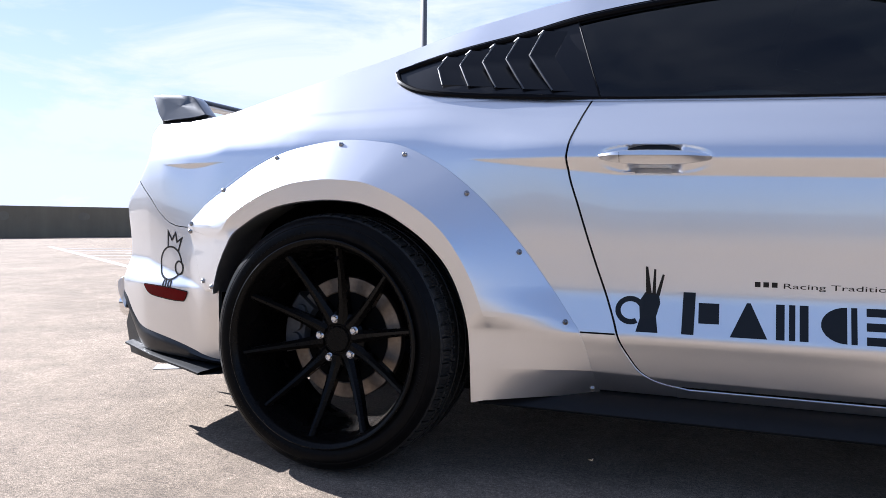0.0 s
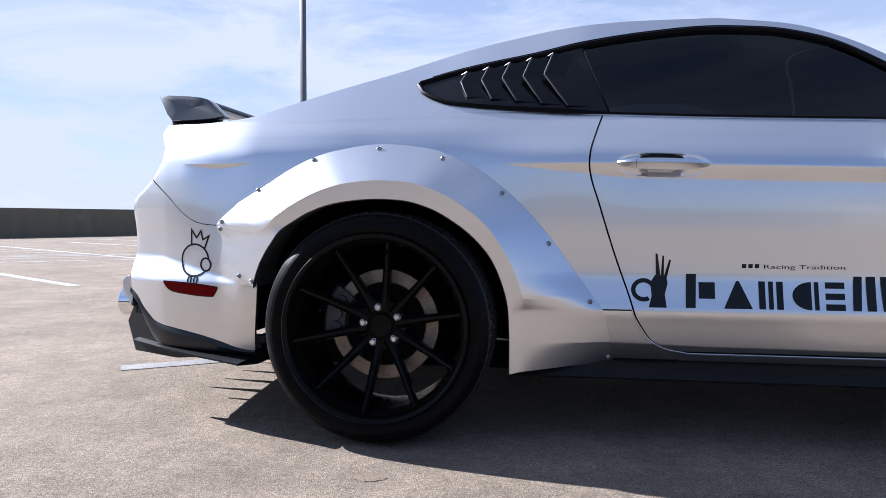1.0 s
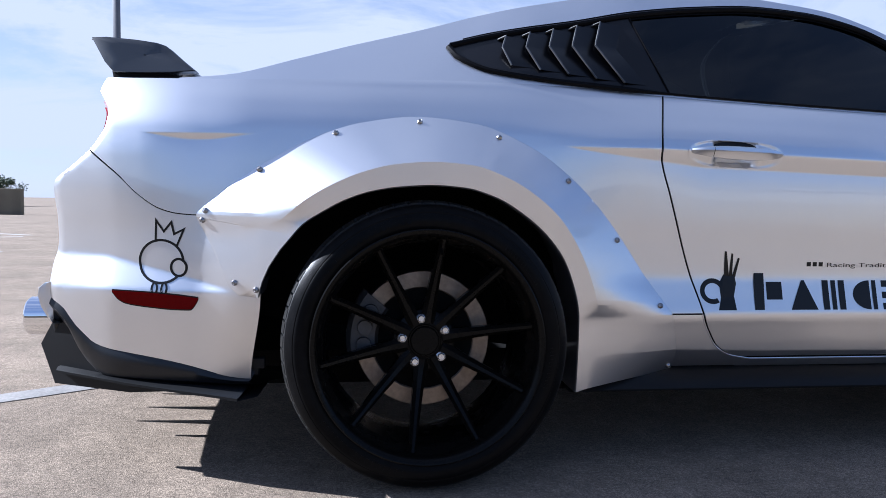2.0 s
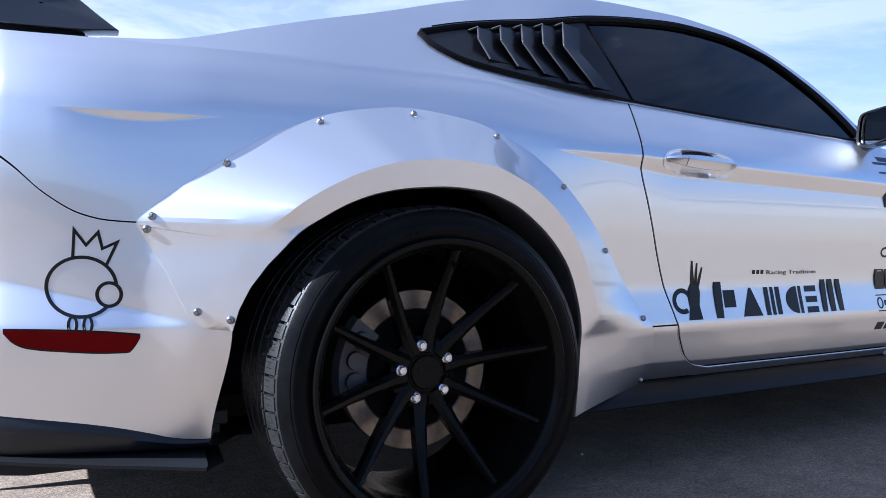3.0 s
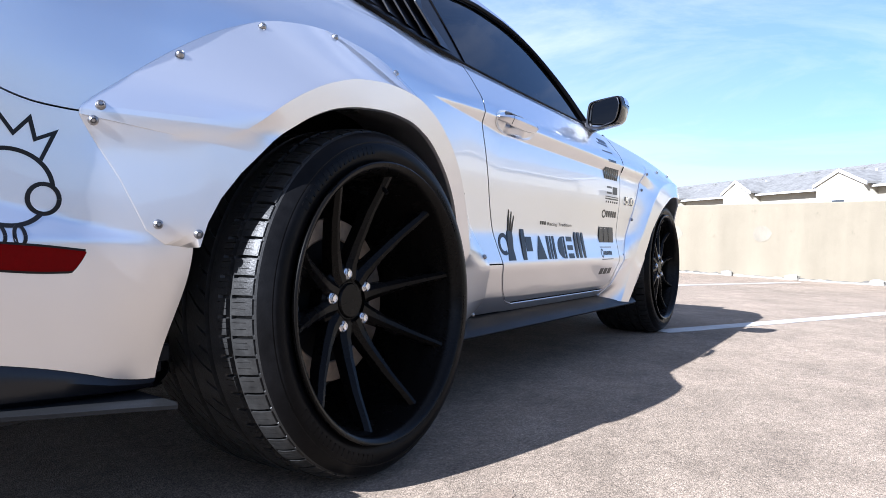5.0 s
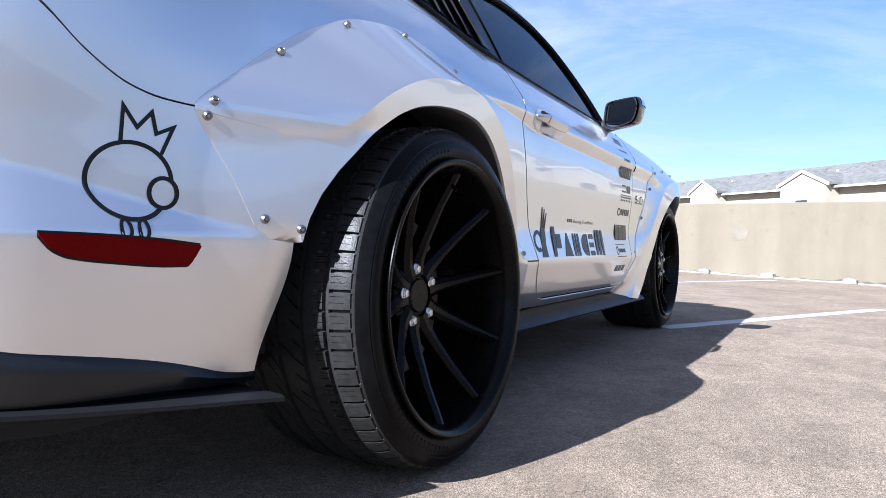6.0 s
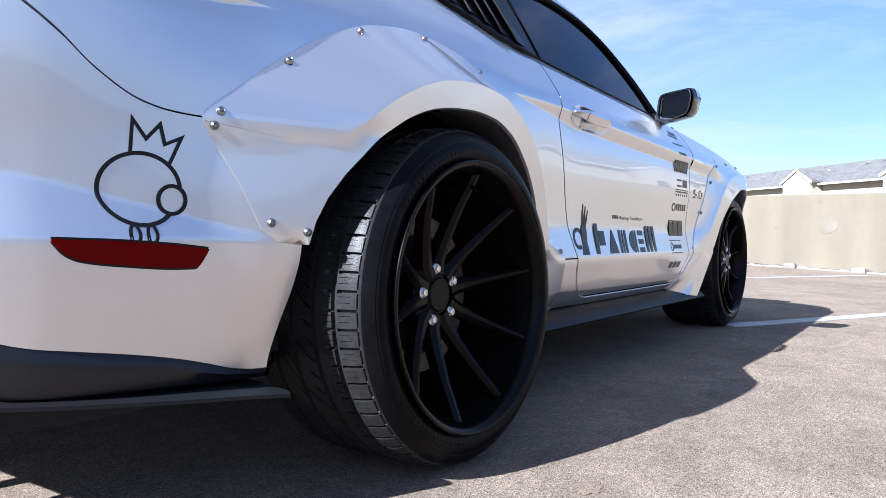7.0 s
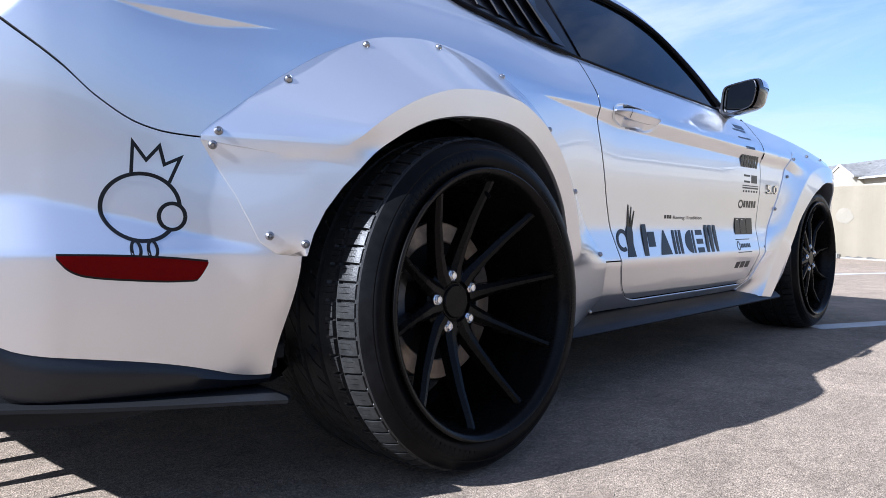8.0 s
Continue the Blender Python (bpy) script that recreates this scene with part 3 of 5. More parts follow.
def tuck(x, z):
    zz = z + 0.027 * max(0.0, x - 0.63) * step(0.5, 0.75, z)
    k = step(0.2, 0.6, x)
    # a slanting facet above the bumper's crease, which runs out in a point towards the wheel
    h = 0.08 * min(1.0, max(0.0, (-0.465 - x) / 0.33))
    low_in = 0.42 * min(max(zz - 0.461, 0.0), h)
    low_in += (0.024 - 0.42 * h) * step(0.50, 0.86, zz)
    d = (tuck_rear(zz) + low_in) * (1 - k) + tuck_door(zz) * k
    w = strip_amount(x)
    s = (0.838 - zz) / (0.042 * w + 1e-6)
    if s > 0 and w > 0:
        d += 0.016 * w * (s if s < 1 else max(0.0, 1 - (s - 1) * w / 5.2) ** 2)
    # short undercut behind the rear arch and the soft shoulder ridge under the side window
    w = max(0.0, 1 - ((x + 0.562) / 0.14) ** 2) ** 1.6
    s = (0.848 - zz) / (0.0165 * w + 1e-6)
    if s > 0 and w > 0:
        d += 0.0070 * w * (s if s < 1 else max(0.0, 1 - (s - 1) * w / 9.0) ** 2)
    # the bumper corner swells towards the wheel below the flare
    d -= 0.030 * step(-0.565, -0.43, x) * (1 - step(-0.40, -0.30, x)) * step(0.22, 0.44, z) * (1 - step(0.56, 0.68, z))
    # crease along the sill, under which the body turns sharply in
    d += 0.50 * max(0.0, 0.2885 + 0.006 * (1 - step(0.70, 1.0, x)) - 0.004 * step(1.0, 1.5, x) - z) * step(0.42, 0.55, x) * (1 - step(2.1, 2.3, x))
    d -= 0.0016 * math.exp(-((z - 0.994 - 0.008 * step(-0.2, 0.15, x) + 0.34 * max(0.0, x - 0.22) ** 1.4) / 0.010) ** 2) * step(-0.6, -0.35, x) * (1 - step(0.42, 0.60, x))
    return d


def side(x, z, out=0.0):
    """The right-hand body skin, out metres proud of it."""
    return Vector((x, -(width_of(x) - tuck(x, z)) - out, z))


def skin(x, z):
    """The same, drawn in at the tail by its slanted end."""
    if x < -0.65:
        end = tail_x(z)
        a = -0.65 + (x + 0.65) * (end + 0.65) / (-0.96 + 0.65)
        p = side(a, z)
        p.y += 0.007 * (1 - step(end, end + 0.013, a))
        return p
    return side(x, z)


def flip(p, sg):
    return Vector((p.x, -p.y * sg, p.z)) if sg > 0 else p


def panel(name, rows, sg, mat, parent, label=""):
    bm = bmesh.new()
    grid(bm, [[flip(p, sg) for p in r] for r in rows], fold=Vector((0, 0.014 * -sg, 0)))
    return part(name, bm, mat, parent, label)


seam_z = keyed((-0.86, 0.826), (-0.822, 0.794), (-0.755, 0.740), (-0.71, 0.697), (-0.65, 0.660), (-0.609, 0.650), (-0.558, 0.647), (-0.3, 0.647))
door_back = keyed((0.264, 0.955), (0.268, 0.905), (0.277, 0.866), (0.29, 0.838), (0.307, 0.815), (0.337, 0.793), (0.384, 0.7665), (0.429, 0.753), (0.581, 0.701), (0.716, 0.659), (0.80, 0.634), (0.835, 0.629), (0.868, 0.632), (0.93, 0.650), (1.0, 0.676))
door_front = keyed((0.268, 1.76), (0.30, 1.83), (0.42, 1.88), (0.5, 1.885), (0.77, 1.90), (0.95, 1.90))
GAP = 0.0027


def arch(x, cx, r):
    return HUB_Z + math.sqrt(max(0.0, r * r - (x - cx) ** 2))


def seam_on(x0):
    """The seam's height on the column x0 of the drawn-in tail."""
    z = seam_z(x0)
    for _ in range(30):
        z += 0.4 * (seam_z(skin(x0, z).x) - z)
    return z


for sg in (-1, 1):
    # rear bumper corner
    rows = []
    for x in spread(-0.96, -0.432, 40):
        row = []
        for z in spread(under_edge(x), seam_on(x) - 0.0014, 60):
            p = skin(x + 0.030 * step(-0.56, -0.432, x) * step(0.23, 0.46, z), z)
            row.append(p)
        rows.append(row)
    panel("rear_bumper", rows, sg, SILVER, car)
    # quarter panel
    rows = []
    for x0 in spread(-0.96, 0.66, 130):
        low = seam_on(x0) + 0.0014 if x0 < -0.34 else 0
        if x0 < -0.34 and x0 > -0.46:
            low = max(low, arch(x0, 0, 0.46))
        if -0.34 <= x0 < 0.46:
            low = arch(x0, 0, 0.46)
        elif x0 >= 0.46:
            low = 0.238
        row = []
        for z in sorted((spread(low, low + 0.004, 27)[:-1] + spread(low + 0.004, belt_top(x0), 60) if x0 < 0.46 else spread(low, 0.314, 26) + spread(0.326, belt_top(x0), 60)) + [v for v in spread(0.80, 0.86, 31) if low + 0.004 < v] + [low + 0.0005] * max(0, 31 - len([v for v in spread(0.80, 0.86, 31) if low + 0.004 < v]))):
            x = x0 if x0 < 0.48 else 0.48 + (x0 - 0.48) * (door_back(max(z, 0.268)) - GAP - 0.48) / (0.66 - 0.48)
            row.append(skin(x, z))
        rows.append(row)
    panel("quarter_panel", rows, sg, SILVER, car)
    # door
    rows = []
    for q in spread(0, 0.05, 5) + spread(0.055, 0.30, 70) + spread(0.32, 1, 34):
        row = []
        for z in spread(0.268, 0.312, 20) + spread(0.32, 0.76, 42) + spread(0.763, 0.89, 52) + spread(0.895, 1, 18):
            top = belt_top(0.68 + q * 1.22)
            zz = 0.2705 + (z - 0.268) / (1 - 0.268) * (top - 0.2705)
            row.append(side(door_back(zz) + GAP + q * (door_front(zz) - door_back(zz) - 2 * GAP), zz))
        rows.append(row)
    bm = bmesh.new()
    grid(bm, [[flip(p, sg) for p in r] for r in rows], fold=Vector((0, 0.014 * -sg, 0)))
    # opening behind the handle
    inside = [f for f in bm.faces if all(math.hypot(abs((v.co.x - 0.841) / 0.137) ** 1.25, abs((v.co.z - 0.829 + 0.027 * (v.co.x - 0.841)) / 0.037) ** 1.25) < 0.985 for v in f.verts)]
    bmesh.ops.delete(bm, geom=inside, context="FACES")
    part("door", bm, SILVER, car)
    # dark rubber behind the shut lines
    for line in ([side(door_back(z), z, -0.0068) for z in spread(0.27, 0.99, 40)], [side(door_front(z), z, -0.010) for z in spread(0.27, 0.93, 30)], [side(x, 0.2665, -0.011) for x in spread(0.88, 1.76, 30)], [skin(x, seam_on(x)) + Vector((0, 0.010, 0)) for x in spread(-0.95, -0.44, 30)]):
        bm = bmesh.new()
        tube(bm, [flip(p, sg) for p in line], 0.0055, 6)
        part("shut_line_seal", bm, DARK, car)
    bm = bmesh.new()
    tube(bm, [flip(side(door_back(z), z, -0.0035) - Vector((0, 0, 0.004)), sg) for z in spread(0.875, 0.998, 16)], 0.0058, 6)
    part("shut_line_seal", bm, DARK, car)
    bm = bmesh.new()
    tube(bm, [flip(side(door_front(z), z, -0.0035) - Vector((0, 0, 0.003)), sg) for z in spread(0.78, 0.948, 16)], 0.0056, 6)
    part("shut_line_seal", bm, DARK, car)
    # rocker below the door
    panel("rocker_panel", [[side(x, z) for z in spread(0.236, 0.268 - 2 * GAP, 5)] for x in spread(0.9025, 1.84, 40)], sg, SILVER, car)
    # rounded lip of the sill, which shows as a bright line under the door
    bm = bmesh.new()
    lip = [side(door_back(z) - GAP - 0.0018, z, -0.0012) for z in spread(0.395, 0.268, 30)] + [side(x, 0.2622, -0.0012) for x in spread(0.93, 1.80, 30)]
    tube(bm, [flip(p, sg) for p in lip], 0.0024, 8)
    part("sill_lip", bm, SILVER, car)
    # front wing
    rows = []
    for q in spread(0, 1, 70):
        x0 = 1.90 + q * 1.55
        low = 0.236 if abs(x0 - WB) > 0.455 else arch(x0, WB, 0.46)
        row = []
        for z in spread(low, belt_top(x0), 56):
            x = x0 + (door_front(max(z, 0.27)) + GAP - 1.90) * max(0, 1 - q * 8)
            row.append(side(x, z))
        rows.append(row)
    panel("front_wing", rows, sg, SILVER, car)

# rear face, nose, decks
bm = bmesh.new()
rows = []
for z in spread(0.44, 0.994, 44):
    e = skin(-0.96, z)
    rows.append([Vector((e.x - 0.08 * math.sin(q * math.pi / 2) - 0.012 * math.sin(min(1, q * 8) * math.pi / 2), e.y * (1 - q), z)) for q in spread(0, 1, 18)])
full = [r + [flip(p, 1) for p in r[-2::-1]] for r in rows]
grid(bm, full, fold=Vector((0.014, 0, 0)))
part("tail_panel", bm, SILVER, car)
bm = bmesh.new()
grid(bm, [[Vector((3.45 + 0.13 * math.cos(q * math.pi / 2), side(3.45, z).y * -q, z)) for q in spread(-1, 1, 21)] for z in spread(0.2, 0.62, 12)])
part("nose", bm, SILVER, car)


def top_sheet(x0, x1, n, crown):
    rows = []
    for x in spread(x0, x1, n):
        e = skin(x, belt_top(x))
        rows.append([Vector((e.x, e.y * -q, e.z + crown * (1 - abs(q) ** 2.2))) for q in spread(-1, 1, 25)])
    return rows


bm = bmesh.new()
grid(bm, top_sheet(-0.96, -0.45, 16, 0.03))
part("boot_lid", bm, SILVER, car)
bm = bmesh.new()
grid(bm, top_sheet(1.72, 3.45, 30, 0.075))
part("bonnet", bm, SILVER, car)

# greenhouse
rail_z = keyed((-0.62, 0.992), (-0.505, 1.003), (-0.33, 1.060), (-0.197, 1.107), (-0.008, 1.168), (0.181, 1.230), (0.369, 1.275), (0.557, 1.308), (0.80, 1.325), (1.013, 1.326), (1.15, 1.313), (1.269, 1.294), (1.40, 1.247), (1.524, 1.176), (1.64, 1.085), (1.74, 0.985), (1.80, 0.945))
win_top = keyed((0.078, 1.120), (0.185, 1.152), (0.298, 1.177), (0.465, 1.209), (0.612, 1.240), (0.83, 1.271), (1.009, 1.284), (1.181, 1.274), (1.344, 1.236), (1.52, 1.135), (1.62, 1.05), (1.70, 0.962))
win_low = keyed((0.078, 1.117), (0.088, 1.096), (0.115, 1.074), (0.185, 1.045), (0.306, 1.028), (0.469, 1.015), (0.679, 1.001), (1.06, 0.983), (1.48, 0.968), (1.70, 0.960))


lean_of = keyed((-0.6, 1.1), (0.09, 0.82), (0.35, 0.60), (0.65, 0.44), (1.8, 0.44))


def cabin(x, z, out=0.0):
    """The side of the cabin above the belt."""
    b = side(x, belt_top(x))
    h = z - b.z
    k = lean_of(x)
    return Vector((x, b.y + k * h + 0.2 * h * h - out, z))


B_LOW, B_TOP = (0.690, 1.0), (0.607, 1.238)


def pillar_x(z):
    return B_LOW[0] + (z - B_LOW[1]) / (B_TOP[1] - B_LOW[1]) * (B_TOP[0] - B_LOW[0])


for sg in (-1, 1):
    xs = spread(-0.62, 0.078, 26) + spread(0.0785, 1.70, 60) + spread(1.71, 1.80, 5)
    lower, upper, sail = [], [], []
    for x in xs:
        zt, zr = belt_top(x), max(rail_z(x), belt_top(x) + 0.001)
        if x <= 0.078:
            lower.append([cabin(x, z) for z in spread(zt, zr, 24)])
        elif x < 1.705:
            upper.append([cabin(x, z) for z in spread(win_top(x), max(zr, win_top(x) + 0.004), 6)])
            sail.append([cabin(x, z) for z in spread(zt, win_low(x), 8)])
    bm = bmesh.new()
    lower.append([cabin(0.0785, z) for z in spread(belt_top(0.0785), rail_z(0.0785), 24)])
    for rows in (lower, upper, sail):
        grid(bm, [[flip(p, sg) for p in r] for r in rows])
    part("cabin_side", bm, SILVER, car)
    # glass, its black surround and the louvred quarter panel
    bm = bmesh.new()
    cols = []
    for q in spread(0, 1, 40):
        col = []
        for t in spread(0, 1, 14):
            x = 0.64 + q * (1.695 - 0.64)
            z = win_low(x) + t * (win_top(x) - win_low(x))
            x = x + (pillar_x(z) - 0.64) * max(0, 1 - q * 4)
            z = min(z, win_top(x))
            col.append(flip(cabin(x, z, -0.006), sg))
        cols.append(col)
    grid(bm, cols)
    part("side_window", bm, TINT, car, "dark tinted side glass")
    bm = bmesh.new()
    cols = []
    for q in spread(0, 1, 26):
        col = []
        for t in spread(0, 1, 14):
            x = 0.080 + q * (0.645 - 0.080)
            z = win_low(x) + t * (win_top(x) - win_low(x))
            x = x + (pillar_x(z) + 0.006 - 0.645) * max(0, (q - 0.6) / 0.4)
            col.append(flip(cabin(x, z, 0.001), sg))
        cols.append(col)
    grid(bm, cols, fold=Vector((0, 0.008 * -sg, 0)))
    louvre = part("louvre_panel", bm, LOUVRE, car, "black quarter window louvre")
    for k in range(5):
        pts = ((0.239 + 0.070 * k, 1.154 + 0.0143 * k), (0.223 + 0.067 * k, 1.115 + 0.005 * k), (0.245 + 0.080 * k, 1.063 - 0.009 * k))
        lifts = (0.020, 0.024, 0.008)
        steps_ = [(*[u * (1 - t) + v * t for u, v in zip(pts[m], pts[m + 1])], lifts[m] * (1 - t) + lifts[m + 1] * t) for m in (0, 1) for t in (spread(0, 0.9, 5) if m == 0 else spread(0, 1, 7))]
        ridge = [cabin(x, z, h) for x, z, h in steps_]
        face = [cabin(x + 0.034, z - 0.002, h * 0.45) for x, z, h in steps_]
        front = [cabin(x + 0.066, z - 0.004, 0.0015) for x, z, h in steps_]
        cap = [cabin(pts[0][0] - 0.020, pts[0][1] - 0.008, 0.002), cabin(pts[0][0] + 0.03, pts[0][1] + 0.004, 0.0015)]
        bm = bmesh.new()
        grid(bm, [[flip(p, sg) for p in r] for r in (ridge, face, front)])
        bm.faces.new([bm.verts.new(flip(p, sg)) for p in (cap[0], ridge[0], cap[1])])
        fin = part("louvre_fin", bm, LOUVRE, louvre)
        bm = bmesh.new()
        tube(bm, [flip(p, sg) for p in [cap[0]] + ridge], 0.003, 8)
        part("fin_edge", bm, EDGE, fin)
    # black trim round the whole window
    loop = [cabin(x, win_low(x), 0.002) for x in spread(0.078, 1.70, 90)] + [cabin(x, win_top(x), 0.002) for x in spread(1.69, 0.084, 90)]
    bm = bmesh.new()
    tube(bm, [flip(p, sg) for p in loop], 0.0085, 8, closed=True, taper=[1 - 0.6 * step(0.55, 0.70, p.x) if k < 90 else 1 for k, p in enumerate(loop)])
    part("window_trim", bm, TRIM, car)
    bm = bmesh.new()
    tube(bm, [flip(cabin(pillar_x(z) + 0.004, z, 0.003), sg) for z in spread(1.0, 1.238, 8)], 0.0022, 6)
    part("pillar_trim", bm, TRIM, car)
    bm = bmesh.new()
    grid(bm, [[flip(cabin(x, win_top(x) - 0.013, -0.003), sg), flip(cabin(x, win_top(x) + 0.014, 0.003), sg)] for x in spread(0.12, 1.66, 60)])
    part("roof_drip_trim", bm, TRIM, car)


def roof_rows(x0, x1, n, q0, q1, m, lift=0.0):
    rows = []
    for x in spread(x0, x1, n):
        zr = max(rail_z(x), belt_top(x) + 0.001)
        e = cabin(x, zr)
        crown = 0.035 * step(-0.6, 0.2, x) + 0.02
        rows.append([Vector((x, e.y * -q, e.z + crown * (1 - abs(q) ** 2.4) + lift)) for q in spread(q0, q1, m)])
    return rows


bm = bmesh.new()
grid(bm, roof_rows(0.2, 1.2, 30, -1, 1, 31))
part("roof", bm, SILVER, car)
for q0, q1 in ((-1, -0.8), (0.8, 1)):
    bm = bmesh.new()
    grid(bm, roof_rows(-0.62, 0.2, 24, q0, q1, 6))
    part("rear_roof_pillar", bm, SILVER, car)
    bm = bmesh.new()
    grid(bm, roof_rows(1.2, 1.80, 20, q0, q1, 6))
    part("front_roof_pillar", bm, SILVER, car)
for name, a, b in (("rear_window", -0.60, 0.2), ("windscreen", 1.2, 1.78)):
    bm = bmesh.new()
    grid(bm, roof_rows(a, b, 16, -0.8, 0.8, 17))
    part(name, bm, TINT, car, "dark tinted glass")

# shut line between boot lid and roof pillar
for sg in (-1, 1):
    bm = bmesh.new()
    line = []
    for x in spread(-0.60, -0.40, 8):
        zr = max(rail_z(x), belt_top(x) + 0.001)
        line.append(flip(Vector((x, cabin(x, zr).y * 0.93, zr + (0.035 * step(-0.6, 0.2, x) + 0.02) * (1 - 0.93 ** 2.4) + 0.0005)), sg))
    tube(bm, line, 0.0018, 6)
    part("shut_line_seal", bm, DARK, car)

# cabin floor, seats and dashboard, dim behind the glass
bm = bmesh.new()
box(bm, (0.44, -0.72, 0.135), (2.02, 0.72, 0.235))
part("underbody", bm, DARK, car, smooth=False)
for name, a, b in (("transmission_tunnel", (-0.56, -0.60, 0.135), (0.43, 0.60, 0.235)), ("front_undertray", (2.23, -0.60, 0.135), (3.3, 0.60, 0.19)), ("spare_wheel_well", (-0.9, -0.62, 0.25), (-0.57, 0.62, 0.6)), ("engine_block", (2.23, -0.6, 0.2), (3.3, 0.6, 0.8))):
    bm = bmesh.new()
    box(bm, a, b)
    part(name, bm, DARK, car, smooth=False)
bm = bmesh.new()
box(bm, (1.45, -0.74, 0.55), (1.75, 0.74, 0.955))
soften(bm, 0.05, 3)
part("dashboard", bm, SEAT, car)
for y in (-0.37, 0.37):
    bm = bmesh.new()
    box(bm, (0.55, y - 0.25, 0.30), (1.08, y + 0.25, 0.52))
    box(bm, (0.0, y - 0.24, -0.05), (0.14, y + 0.24, 0.64), pose(0.52, 0, 0.5, 0, -14, 0))
    box(bm, (0.02, y - 0.13, 0.66), (0.11, y + 0.13, 0.83), pose(0.52, 0, 0.5, 0, -14, 0))
    soften(bm, 0.035, 2)
    part("seat", bm, SEAT, car)
bm = bmesh.new()
revolve(bm, [(0.18 + 0.014 * math.cos(t), 0.014 * math.sin(t)) for t in (2 * math.pi * k / 8 for k in range(8))], 32, closed=True)
for v in bm.verts:
    v.co = pose(1.34, 0.37, 0.86, 0, 0, -90) @ pose(0, 0, 0, -25, 0, 0) @ v.co
part("steering_wheel", bm, SEAT, car)
for sg in (-1, 1):
    for name, cx in (("rear_arch_liner", 0.0), ("front_arch_liner", WB)):
        bm = bmesh.new()
        n, back = 24, math.pi if cx == 0 else math.pi + 0.25
        outer = [[Vector((cx + 0.455 * math.cos(t), y * sg, HUB_Z + 0.455 * math.sin(t))) for y in (0.60, 0.93 if cx == 0 else 0.80)] for t in spread(-0.25, back, n)]
        grid(bm, outer)
        c = [bm.verts.new((cx + 0.455 * math.cos(t), 0.60 * sg, HUB_Z + 0.455 * math.sin(t))) for t in spread(-0.25, back, n)]
        bm.faces.new(c)
        part(name, bm, DARK, car)


# ---- wheels ----
def wheel(name, m):
    root = new(name)
    root.empty_display_size = 0.1
    root.parent = car
    root.matrix_basis = m
    return root


PITCH = 66
SLICES = sorted([0.0, 0.006, 0.172, 0.178, 0.345, 0.350, 0.372, 0.377, 0.66, 0.665, 0.687, 0.692] + [0.05, 0.11, 0.22, 0.27, 0.305, 0.42, 0.47, 0.52, 0.57, 0.615, 0.74, 0.79, 0.84, 0.89, 0.945])


